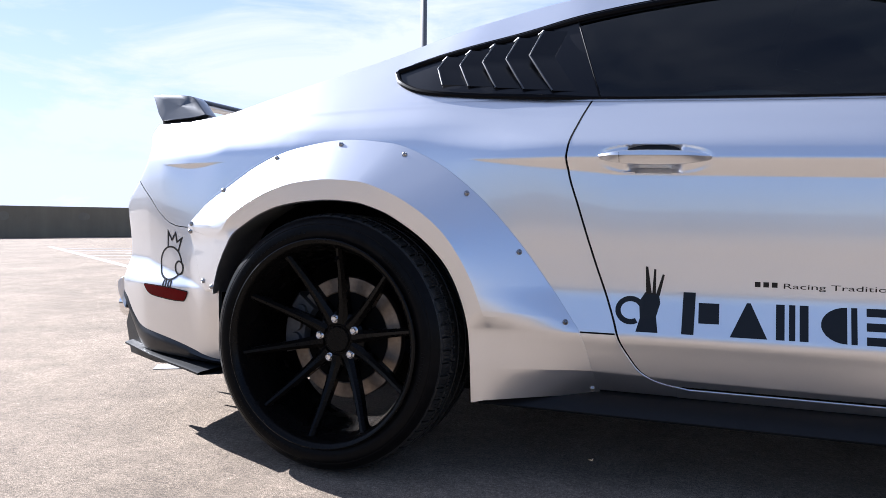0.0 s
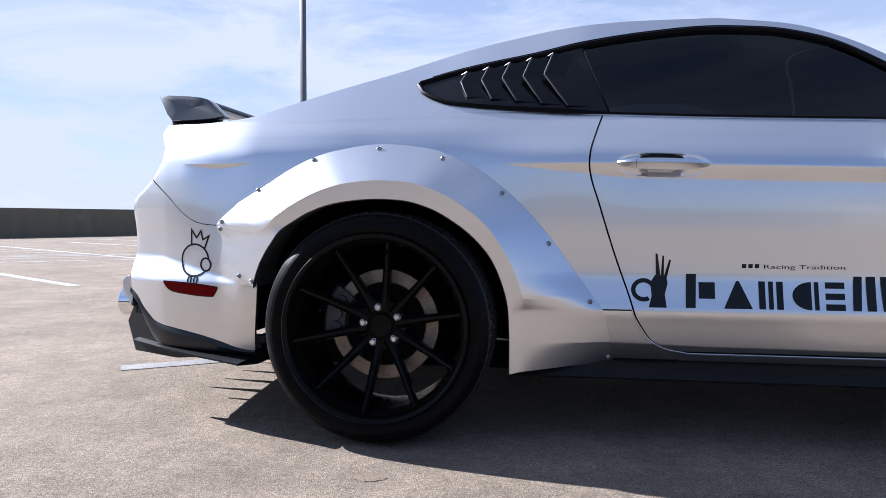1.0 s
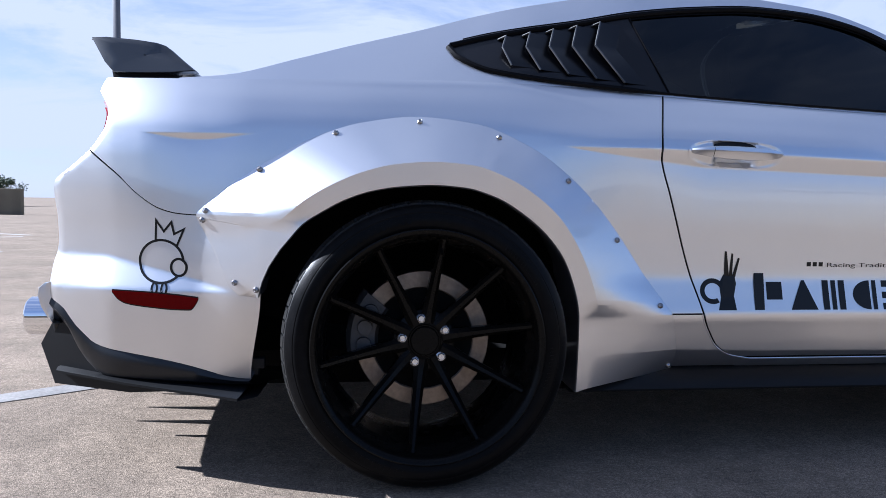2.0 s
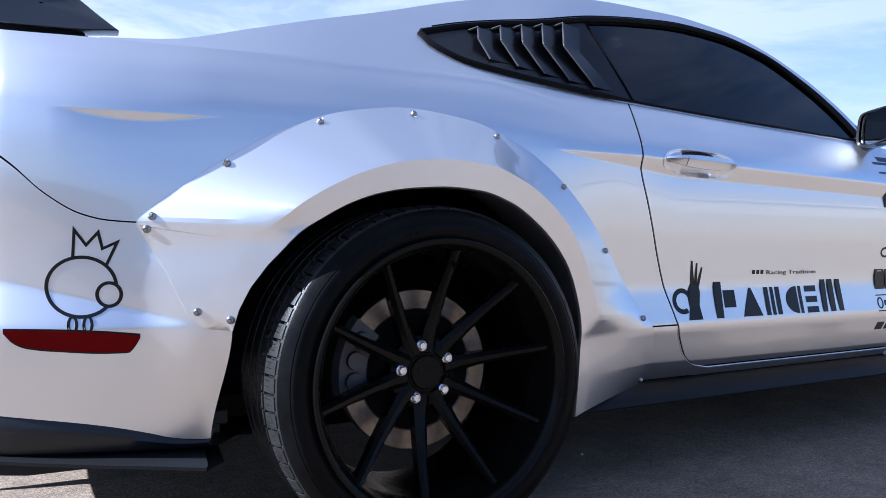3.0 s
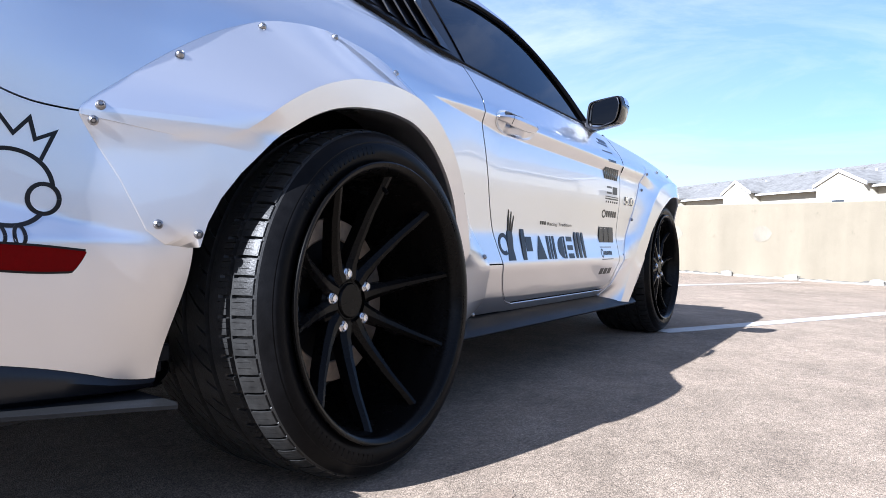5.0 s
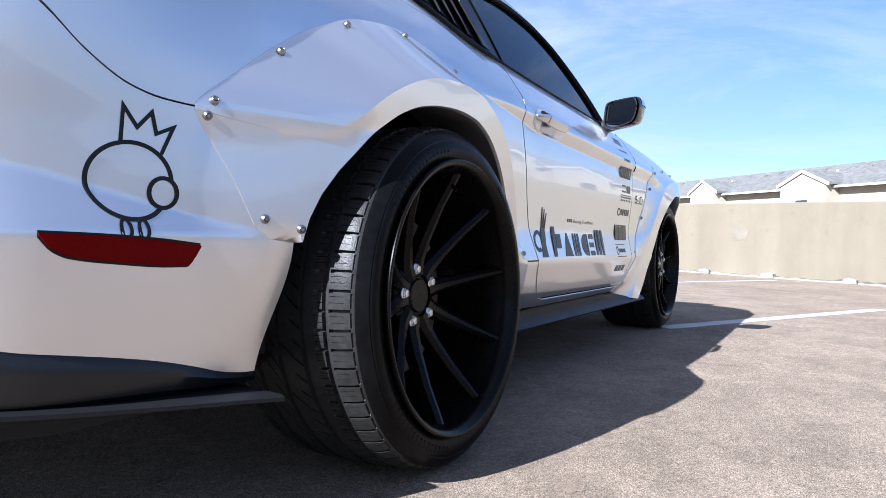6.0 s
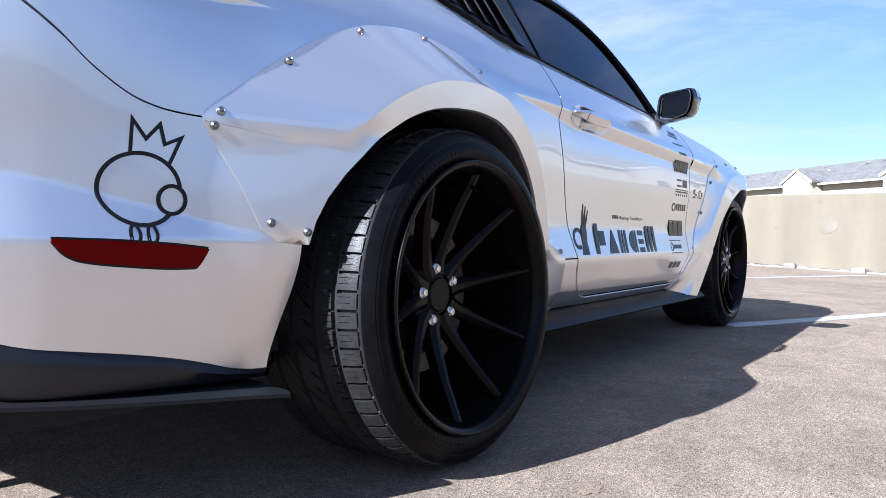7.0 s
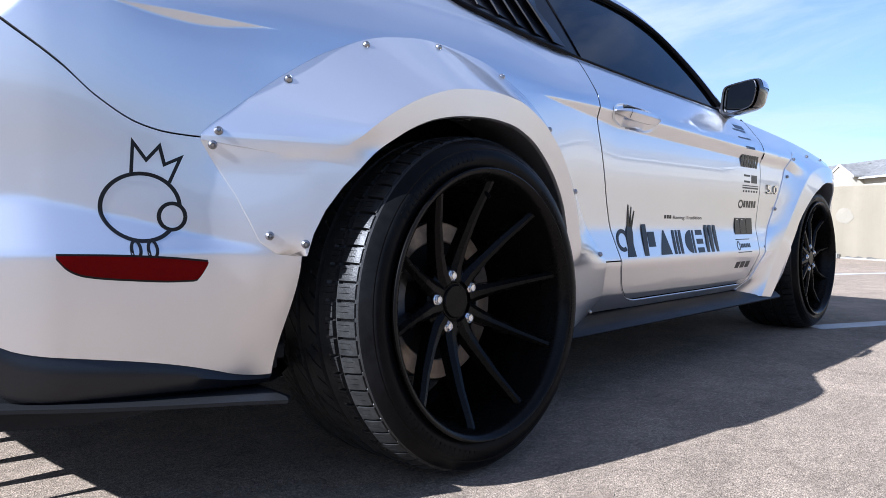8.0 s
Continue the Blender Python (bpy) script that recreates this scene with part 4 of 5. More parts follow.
def tyre_mesh():
    """Sidewalls, a blocked shoulder, ribs with sipes and long swept grooves inside."""
    outer = [(0.262, -0.080), (0.274, -0.094), (0.2815, -0.0985), (0.2865, -0.1000), (0.294, -0.1030), (0.304, -0.1040), (0.3140, -0.1020), (0.3185, -0.1004), (0.3195, -0.0990), (0.3215, -0.0992), (0.3275, -0.0950), (0.3345, -0.0885)]
    inner = [(0.344, 0.190), (0.338, 0.200), (0.322, 0.210), (0.305, 0.212), (0.285, 0.205), (0.262, 0.19)]
    grooves = (-0.0310, 0.0200, 0.0780, 0.1320)
    crown = keyed((-0.085, 0.3385), (-0.077, 0.3440), (-0.066, 0.3480), (-0.050, 0.3510), (-0.030, 0.3525), (0.06, 0.353), (0.15, 0.3515), (0.185, 0.347))
    ys = [-0.0830, -0.0800, -0.0792, -0.0776, -0.0768, -0.0720, -0.0665, -0.0660, -0.0560, -0.0480, -0.0440, -0.0400, -0.0385]
    for g in grooves:
        ys += [g - 0.0058, g - 0.0042, g + 0.0042, g + 0.0058]
    ys += [-0.020, -0.012, -0.006, -0.0055, 0.004] + spread(0.030, 0.068, 13) + spread(0.088, 0.122, 12) + [0.142, 0.150, 0.160, 0.170, 0.180]
    ys.sort()
    n = PITCH * len(SLICES)
    side_a, side_b = np.array(outer), np.array(inner)
    y = np.concatenate([side_a[:, 1], ys, side_b[:, 1]])
    r = np.concatenate([side_a[:, 0], [crown(v) for v in ys], side_b[:, 0]])
    k = np.array([p + f for p in range(PITCH) for f in SLICES])[:, None] / PITCH
    phase, Y = (k * PITCH) % 1.0, y[None, :]
    slot, sipe = (phase > 0.003) & (phase < 0.175), ((phase > 0.347) & (phase < 0.375)) | ((phase > 0.662) & (phase < 0.690))
    cut = np.zeros((n, len(y)))
    for g in grooves:
        cut += 0.0075 * (np.abs(Y - g) < 0.005) * (phase >= 0)
    cut = np.maximum(cut, 0.0080 * ((Y > -0.0775) & (Y < -0.0397)) * slot)
    cut = np.maximum(cut, 0.0035 * ((Y > -0.0662) & (Y < -0.0435)) * sipe)
    cut = np.maximum(cut, 0.0030 * (np.abs(Y + 0.0784) < 0.0010) * (phase > 0.18))
    cut = np.maximum(cut, 0.0045 * ((Y > -0.0255) & (Y < -0.0058)) * sipe)
    cut = np.maximum(cut, 0.0045 * ((Y > 0.137) & (Y < 0.185)) * sipe)
    # the inner ribs are swept: their columns lean with the tread, so that every third slot is one long groove
    inner_rib = ((Y > 0.0260) & (Y < 0.0720)) | ((Y > 0.0840) & (Y < 0.1260))
    cut = np.maximum(cut, 0.0070 * inner_rib * slot * ((np.floor(k * PITCH) % 3) == 0))
    cut = np.maximum(cut, 0.0060 * (((Y > 0.0260) & (Y < 0.0470)) | ((Y > 0.0840) & (Y < 0.1030)) | ((Y > 0.137) & (Y < 0.170))) * slot)
    cut = np.maximum(cut, 0.0055 * ((Y > -0.0255) & (Y < -0.0110)) * slot)
    a = 2 * math.pi * (k - 0.062 * np.clip((Y - 0.020) / 0.11, 0, 1.3) ** 1.5)
    R = r[None, :] - cut
    pts = np.stack([np.cos(a) * R, np.broadcast_to(Y, R.shape), np.sin(a) * R], 2).reshape(-1, 3)
    m = len(y)
    i, j = np.meshgrid(np.arange(n), np.arange(m - 1), indexing="ij")
    q = (i + 1) % n
    quads = np.stack([i * m + j, i * m + j + 1, q * m + j + 1, q * m + j], 2).reshape(-1, 4)
    me = bpy.data.meshes.new("tyre")
    me.from_pydata(pts.tolist(), [], quads.tolist())
    me.materials.append(RUBBER)
    me.materials.append(TREAD)
    first, last = len(outer), len(outer) + len(ys)
    me.polygons.foreach_set("material_index", ((j >= first) & (j < last)).astype(np.int32).ravel())
    me.polygons.foreach_set("use_smooth", np.ones(len(me.polygons), bool))
    me.set_sharp_from_angle(angle=radians(35))
    return me


def spoke_mesh():
    """One slim, ridged spoke that runs straight up from the hub and dishes in."""
    bm = bmesh.new()
    rows = []
    for r, y, w, d in ((0.045, 0.000, 0.021, 0.030), (0.075, -0.001, 0.018, 0.032), (0.12, -0.014, 0.0140, 0.030), (0.185, -0.040, 0.0115, 0.028), (0.239, -0.068, 0.0100, 0.026), (0.262, -0.079, 0.0105, 0.030)):
        rows.append([(-w, y + d, r), (-w * 0.98, y + 0.005, r), (-w * 0.35, y - 0.004, r), (w * 0.35, y - 0.004, r), (w * 0.98, y + 0.005, r), (w, y + d, r)])
    vs = grid(bm, rows)
    for i in range(len(vs) - 1):
        bm.faces.new((vs[i][0], vs[i][-1], vs[i + 1][-1], vs[i + 1][0]))
    bm.faces.new(vs[0])
    bm.faces.new(vs[-1])
    return bm


wheel_data = {}


def shared(key, make, mat):
    """A mesh that alike parts share."""
    if key not in wheel_data:
        ob = part(key, make(), mat)
        wheel_data[key] = ob.data
        bpy.data.objects.remove(ob)
    return wheel_data[key]


def shallow(make):
    """The front wheels carry the same pieces with far less dish."""
    def build():
        bm = make()
        for v in bm.verts:
            v.co.y += 0.068
        return bm
    return build


def flat_spoke():
    bm = spoke_mesh()
    for v in bm.verts:
        v.co.y += 0.068 * step(0.05, 0.25, v.co.z)
    return bm


def put(name, data, parent, local=None, label=""):
    ob = new(name, data)
    ob.parent = parent
    if local is not None:
        ob.matrix_local = local
    if label:
        tagged(ob, label)
    return ob


def rim_mesh():
    bm = bmesh.new()
    revolve(bm, [(0.258, -0.085), (0.264, -0.095), (0.2710, -0.1015), (0.2738, -0.1060), (0.2732, -0.1105), (0.2705, -0.1125), (0.2660, -0.1115), (0.2600, -0.1060), (0.2550, -0.097), (0.2515, -0.083), (0.250, -0.072), (0.245, -0.058), (0.243, -0.03), (0.240, 0.04), (0.238, 0.10), (0.246, 0.17), (0.258, 0.18), (0.264, 0.19), (0.266, 0.185), (0.25, 0.165), (0.2445, 0.1)], 128)
    for v in bm.verts:
        v.co.x, v.co.z = v.co.x * 1.03, v.co.z * 1.03
    return bm


def hub_mesh():
    bm = bmesh.new()
    revolve(bm, [(0.0, -0.004), (0.034, -0.004), (0.0365, -0.001), (0.0375, 0.001), (0.040, 0.001), (0.042, 0.003), (0.068, 0.004), (0.078, 0.010), (0.080, 0.03), (0.075, 0.045), (0.02, 0.045)], 48)
    bmesh.ops.remove_doubles(bm, verts=bm.verts, dist=1e-5)
    return bm


def lug_mesh():
    bm = bmesh.new()
    bmesh.ops.create_cone(bm, cap_ends=True, segments=6, radius1=0.0098, radius2=0.0092, depth=0.016, matrix=pose(0, 0.001, 0, 90, 0, 0))
    soften(bm, 0.0012, 1)
    revolve(bm, [(0.0052, -0.0069), (0.0058, -0.0085), (0.0072, -0.0085), (0.0080, -0.0069)], 16)
    revolve(bm, [(0.0125, 0.004), (0.0128, -0.002), (0.0105, -0.004), (0.009, -0.003)], 20)
    return bm


def disc_mesh():
    bm = bmesh.new()
    revolve(bm, [(0.130, 0.052), (0.133, 0.050), (0.172, 0.050), (0.174, 0.052), (0.174, 0.076), (0.172, 0.078), (0.130, 0.078)], 72)
    return bm


def disc_hat_mesh():
    bm = bmesh.new()
    revolve(bm, [(0.0, 0.046), (0.085, 0.046), (0.092, 0.05), (0.131, 0.056), (0.131, 0.075)], 48)
    bmesh.ops.remove_doubles(bm, verts=bm.verts, dist=1e-5)
    return bm


def caliper_mesh():
    bm = bmesh.new()
    rows = []
    for t in spread(radians(140), radians(196), 12):
        rows.append([(math.cos(t) * r, y, math.sin(t) * r) for r, y in ((0.115, 0.045), (0.125, 0.028), (0.185, 0.026), (0.196, 0.040), (0.196, 0.095), (0.115, 0.095))])
    vs = grid(bm, rows)
    bm.faces.new(vs[0])
    bm.faces.new(vs[-1])
    for t in (152, 168, 184):
        bmesh.ops.create_cone(bm, cap_ends=True, segments=18, radius1=0.02, radius2=0.018, depth=0.012, matrix=pose(math.cos(radians(t)) * 0.153, 0.023, math.sin(radians(t)) * 0.153, 90, 0, 0))
    return bm


def sidewall_mark_mesh():
    """Raised unreadable marks on the outer sidewall, as short bars on an arc."""
    bm = bmesh.new()
    rnd = random.Random(2)
    for start, n, r0, r1 in ((100, 16, 0.2975, 0.3125), (30, 14, 0.296, 0.304), (215, 16, 0.2975, 0.3125), (340, 12, 0.296, 0.304)):
        for k in range(n):
            t = radians(start + k * (2.9 if r1 > 0.31 else 1.7))
            w = radians(rnd.uniform(0.35, 0.8) if r1 > 0.31 else 0.35)
            q = []
            for rr in (r0, r1):
                y = -0.1030 if rr > 0.31 else -0.1048
                q += [(rr, y, t - w), (rr, y, t + w)]
            vs = [bm.verts.new((math.cos(a) * r, y, math.sin(a) * r)) for r, y, a in (q[0], q[1], q[3], q[2])]
            ws = [bm.verts.new(v.co + Vector((0, 0.004, 0))) for v in vs]
            bm.faces.new(vs)
            for i in range(4):
                bm.faces.new((vs[i], vs[(i + 1) % 4], ws[(i + 1) % 4], ws[i]))
    return bm


def valve_mesh():
    bm = bmesh.new()
    tube(bm, [(0.03, -0.06, 0.241), (0.03, -0.076, 0.222)], 0.0045, 8)
    return bm


SPOKE0 = 82
for name, x, y, turn, camber in (("wheel", 0.0, -1.0, 0, -2.2), ("wheel", WB, -0.888, 0, -1.2), ("wheel", 0.0, 1.0, 180, 2.2), ("wheel", WB, 0.888, 180, 1.2)):
    root = wheel(name, pose(x, y, 0.339, camber, 0, 0.9 * math.copysign(1, -y)) @ pose(0, 0, 0, 0, 0, turn))
    front = x > 1
    deep, kind = (shallow, "front ") if front else (lambda make: make, "")
    if "tyre" not in wheel_data:
        wheel_data["tyre"] = tyre_mesh()
    tyre = put("tyre", wheel_data["tyre"], root, pose(0, 0.068 if front else 0, 0), label="black low-profile tyre")
    tagged(put("sidewall_relief", shared("sidewall_marks", sidewall_mark_mesh, RUBBER), tyre), kind="stuff")
    rim = put("rim", shared(kind + "rim", deep(rim_mesh), RIM), root, label="matte black deep-dish rim")
    put("hub", shared("hub", hub_mesh, RIM), root)
    put("valve", shared(kind + "valve", deep(valve_mesh), RUBBER), rim)
    for k in range(10):
        put("spoke", shared(kind + "spoke", flat_spoke if front else spoke_mesh, RIM), root, pose(0, 0, 0, 0, 90 - (SPOKE0 + 36 * k), 0))
    for a in (100, 28, -44, -116, 172):
        put("lug_nut", shared("lug_nut", lug_mesh, STEEL), root, pose(0.0573 * math.cos(radians(a)), 0.0, 0.0573 * math.sin(radians(a)), 0, -a, 0), "bright steel lug nut")
    disc = put("brake_disc", shared("brake_disc", disc_mesh, DISC), root)
    put("disc_hat", shared("disc_hat", disc_hat_mesh, DARK), disc)
    put("caliper", shared("caliper", caliper_mesh, CALIPER), root)


# ---- arch flares: outline on the body, crease, lip ----
REAR_FLARE = (
    (-0.410, 0.450, -0.408, 0.451, 1.027, -0.406, 0.452, 1.030), (-0.452, 0.455, -0.413, 0.480, 1.031, -0.396, 0.49, 1.036),
    (-0.478, 0.476, -0.408, 0.514, 1.039, -0.378, 0.53, 1.044), (-0.512, 0.553, -0.400, 0.566, 1.048, -0.350, 0.572, 1.056),
    (-0.562, 0.642, -0.352, 0.639, 1.070, -0.322, 0.605, 1.068), (-0.562, 0.650, -0.345, 0.644, 1.071, -0.300, 0.630, 1.076),
    (-0.49, 0.712, -0.300, 0.682, 1.069, -0.255, 0.660, 1.081), (-0.40, 0.776, -0.235, 0.722, 1.066, -0.20, 0.690, 1.083),
    (-0.30, 0.833, -0.165, 0.753, 1.062, -0.140, 0.711, 1.084), (-0.16, 0.884, -0.085, 0.774, 1.058, -0.070, 0.723, 1.084), (-0.015, 0.904, 0.01, 0.782, 1.054, 0.01, 0.728, 1.082),
    (0.13, 0.890, 0.10, 0.776, 1.049, 0.085, 0.723, 1.078), (0.265, 0.838, 0.19, 0.747, 1.041, 0.165, 0.700, 1.071), (0.375, 0.762, 0.265, 0.704, 1.033, 0.235, 0.660, 1.061),
    (0.458, 0.681, 0.33, 0.648, 1.025, 0.295, 0.611, 1.050), (0.525, 0.600, 0.378, 0.580, 1.018, 0.342, 0.553, 1.040), (0.590, 0.510, 0.412, 0.510, 1.012, 0.371, 0.490, 1.032),
    (0.648, 0.430, 0.434, 0.445, 1.006, 0.388, 0.432, 1.026), (0.668, 0.402, 0.442, 0.410, 1.017, 0.393, 0.402, 1.022), (0.672, 0.392, 0.442, 0.396, 1.010, 0.394, 0.392, 1.020), (0.680, 0.370, 0.441, 0.374, 1.006, 0.395, 0.37, 1.016), (0.698, 0.30, 0.435, 0.294, 0.998, 0.397, 0.29, 1.008), (0.713, 0.226, 0.43, 0.207, 0.990, 0.397, 0.200, 0.999))
FRONT_FLARE = (
    (1.800, 0.218, 1.94, 0.206, 0.940, 2.035, 0.197, 0.944), (1.838, 0.262, 1.985, 0.262, 0.943, 2.105, 0.262, 0.947), (1.892, 0.330, 2.045, 0.335, 0.947, 2.170, 0.340, 0.950), (1.938, 0.395, 2.10, 0.402, 0.951, 2.235, 0.410, 0.953), (1.955, 0.425, 2.13, 0.445, 0.954, 2.275, 0.460, 0.956),
    (2.012, 0.490, 2.185, 0.515, 0.959, 2.320, 0.525, 0.960), (2.085, 0.590, 2.27, 0.61, 0.963, 2.385, 0.585, 0.965), (2.180, 0.735, 2.36, 0.69, 0.964, 2.465, 0.640, 0.968), (2.228, 0.797, 2.44, 0.740, 0.962, 2.55, 0.677, 0.968), (2.30, 0.832, 2.56, 0.775, 0.958, 2.62, 0.704, 0.968),
    (2.50, 0.852, 2.66, 0.787, 0.955, 2.68, 0.714, 0.968), (2.72, 0.845, 2.74, 0.787, 0.955, 2.74, 0.716, 0.968), (2.95, 0.79, 2.90, 0.745, 0.935, 2.87, 0.685, 0.942), (3.10, 0.70, 3.02, 0.66, 0.898, 2.98, 0.62, 0.900), (3.18, 0.56, 3.10, 0.53, 0.868, 3.06, 0.50, 0.866), (3.22, 0.40, 3.15, 0.39, 0.845, 3.10, 0.38, 0.842), (3.23, 0.23, 3.16, 0.22, 0.835, 3.11, 0.22, 0.830))


def flare(name, table, sg):
    # below the rear corner the flare is one flat tab; elsewhere the lip tucks in under the crease
    rows = []
    corner, foot, lip = side(-0.562, 0.646, 0.004), side(-0.452, 0.455, 0.005), Vector((-0.350, -1.058, 0.572))
    flat = (foot - corner).cross(lip - corner)

    def tab_y(x, z):
        return -(corner.y - (flat.x * (x - corner.x) + flat.z * (z - corner.z)) / flat.y)

    for ax, az, cx, cz, cy, ex, ez, ey in table:
        if ax < -0.4 and az < 0.645:
            mx, mz = ax + (ex - ax) * 0.7, az + (ez - az) * 0.7
            rows.append((ax, az, mx, mz, tab_y(mx, mz), ex, ez, tab_y(ex, ez)))
        elif ax == -0.562:
            rows.append((ax, az, cx, cz, tab_y(cx, cz) + 0.006, ex, ez, tab_y(ex, ez) - 0.002))
        else:
            rows.append((ax, az, cx, cz, max(cy, ey + 0.0065 if ez > 0.405 and ax < 1 else cy), ex, ez, ey))
    table = rows
    n = len(table)
    run = [0.0]
    for p, q in zip(table, table[1:]):
        run.append(run[-1] + 0.5 * math.dist(p[:2], q[:2]) + 0.5 * math.dist(p[2:4], q[2:4]) + 0.002)
    lanes = [keyed(*[(run[k], row[c]) for k, row in enumerate(table)]) for c in range(8)]
    tab_end = max([0.0] + [run[k] for k, row in enumerate(table) if row[0] < -0.4 and row[1] < 0.645])
    rows = []
    marks = sorted(set(spread(0, run[-1], 110) + run))
    for s in marks:
        ax, az, cx, cz, cy, ex, ez, ey = [f(s) for f in lanes]
        if tab_end and s <= tab_end:
            ax, az, cx, cz, cy, ex, ez, ey = [float(np.interp(s, run, [row[c] for row in table])) for c in range(8)]
            cy, ey = tab_y(cx, cz), tab_y(ex, ez)
        edge = 0.0006 if tab_end and s <= tab_end else 0.0014
        a0, a1 = side(ax, az, -0.002), side(ax, az, edge)
        c, e = Vector((cx, -cy, cz)), Vector((ex, -ey, ez))
        row = [a0, a1]
        a1 = a1 + (c - a1).normalized() * 0.0012 + Vector((0, -0.6 * edge, 0))
        row.append(a1)
        for t in spread(0.1, 0.9, 7):
            p = a1.lerp(c, t)
            p.y += 0.003 * math.sin(math.pi * t) * (az > 0.66 or ax > 0)
            row.append(p)
        row += [c.lerp(a1, 0.035), c, c.lerp(e, 0.06)]
        for t in spread(0.25, 0.9, 4):
            row.append(c.lerp(e, t))
        row += [e, e + Vector((0, 0.006, 0.0)) + (e - c).normalized() * 0.003, e + Vector((0, 0.06, 0)) + (e - c).normalized() * 0.002, e + Vector((0, 0.17, 0.02 if ez > 0.5 else 0.0))]
        rows.append([flip(p, sg) for p in row])
    bm = bmesh.new()
    grid(bm, rows)
    ob = part(name, bm, SILVER, car, sharp=11)
    return ob, rows


def rivet_mesh():
    bm = bmesh.new()
    revolve(bm, [(0.0, -0.0065), (0.0026, -0.0064), (0.0028, -0.0046), (0.0042, -0.0060), (0.0066, -0.0036), (0.0076, 0.0)], 16)
    bmesh.ops.remove_doubles(bm, verts=bm.verts, dist=1e-5)
    return bm


def rivets(parent, places, rows, sg):
    for x, z in places:
        best = min(((p.x - x) ** 2 + (p.z - z) ** 2, i, j) for i, r in enumerate(rows) for j, p in enumerate(r[1:11]))
        i, j = best[1], best[2] + 1
        i = min(max(i, 1), len(rows) - 2)
        nrm = (rows[i + 1][j] - rows[i - 1][j]).cross(rows[i][j + 1] - rows[i][max(j - 1, 1)])
        if nrm.y * sg < 0:
            nrm = -nrm
        nrm.normalize()
        v = rows[i][j]
        y = v.y - (nrm.x * (x - v.x) + nrm.z * (z - v.z)) / nrm.y
        m = Matrix.Translation(Vector((x, y, z)) + nrm * 0.0008) @ nrm.to_track_quat("-Y", "Z").to_matrix().to_4x4()
        put("bolt", shared("bolt", rivet_mesh, BOLT), parent, m, "small domed steel bolt")


for sg in (-1, 1):
    ob, rows = flare("rear_flare", REAR_FLARE, sg)
    rivets(ob, ((-0.537, 0.658), (-0.545, 0.635), (-0.463, 0.486), (-0.409, 0.472), (-0.408, 0.760), (-0.225, 0.854), (-0.016, 0.888), (0.187, 0.854), (0.370, 0.747), (0.511, 0.595), (0.635, 0.421), (0.694, 0.244)), rows, sg)
    ob, rows = flare("front_flare", FRONT_FLARE, sg)
    rivets(ob, ((1.815, 0.236), (1.94, 0.414), (2.084, 0.575), (2.207, 0.72), (2.26, 0.80), (2.5, 0.83), (2.75, 0.83)), rows, sg)


# ---- skirts, diffuser, spoiler, exhaust ----
for sg in (-1, 1):
    bm = bmesh.new()
    rows = []
    for x in spread(0.40, 2.14, 40):
        rows.append([flip(p, sg) for p in (Vector((x, -0.86, 0.24)), side(x, 0.236, -0.012), side(x, 0.232, 0.006), Vector((x, -0.926, 0.212)), Vector((x, -0.942, 0.198)), Vector((x, -0.947, 0.191)), Vector((x, -0.942, 0.185)), Vector((x, -0.66, 0.180)))])
    grid(bm, rows)
    part("side_skirt", bm, PLASTIC, car, "black side skirt blade")

bm = bmesh.new()
rows = []
edge = spread(-0.96, -0.432, 24)
ring = []
for x in edge[::-1]:
    p = skin(x, under_edge(x))
    ring.append((p, True))
end = skin(-0.96, 0.44)
for q in spread(0.06, 1, 14):
    ring.append((Vector((end.x - 0.07 * math.sin(q * math.pi / 2), end.y * (1 - q), 0.44 - 0.02 * q)), False))
for p, corner_part in ring:
    k = step(-0.92, -0.79, p.x) if corner_part else 1.0
    b = Vector((p.x, p.y + (0.014 - 0.012 * step(-0.86, -0.74, p.x)) * (p.y < -0.3), 0.222 + (p.z - 0.27) * (1 - k) * (p.y < -0.3)))
    rows.append([p + Vector((0.012, 0.012, 0.02)), p + Vector((0, 0, -0.004)), p.lerp(b, 0.35) + Vector((-0.006, -0.004, 0)), p.lerp(b, 0.8), b + Vector((0.015, 0.012, 0)), b + Vector((0.2, 0.2, 0))])
full = rows + [[flip(p, 1) for p in r] for r in rows[-2::-1]]
grid(bm, full)
valance = part("rear_valance", bm, SLICK, car, "black plastic rear valance")
# thin blade that runs under the bumper corner and its upright tip
for sg in (-1, 1):
    bm = bmesh.new()
    path = [(-0.452, -1.045, 0.212), (-0.52, -1.018, 0.216), (-0.62, -0.982, 0.221), (-0.74, -0.938, 0.229), (-0.85, -0.888, 0.237), (-0.935, -0.848, 0.242), (-0.97, -0.72, 0.242)]
    rows = []
    for x, y, z in path:
        k = step(-0.80, -0.55, x)
        dx, dy = 0.010 + 0.030 * k, 0.014 + 0.040 * k
        rows.append([flip(Vector(p), sg) for p in ((x + 0.02, y + 0.22, z + 0.004), (x + 0.004, y + 0.01, z + 0.003), (x, y, z), (x, y, z - 0.006), (x + dx, y + dy, z - 0.010), (x + 0.05, y + 0.22, z - 0.012))])
    grid(bm, rows)
    part("diffuser_blade", bm, PLASTIC, valance)
    bm = bmesh.new()
    prism(bm, [(-0.63, 0.212), (-0.735, 0.197), (-0.957, 0.196), (-0.998, 0.298), (-0.955, 0.368), (-0.90, 0.375), (-0.83, 0.30), (-0.74, 0.232), (-0.66, 0.214)], 0.0, 0.012, lambda a, b, d: flip(Vector((a, -0.800 + d - (a + 0.957) * 0.5, b)), sg))
    part("diffuser_winglet", bm, PLASTIC, valance)
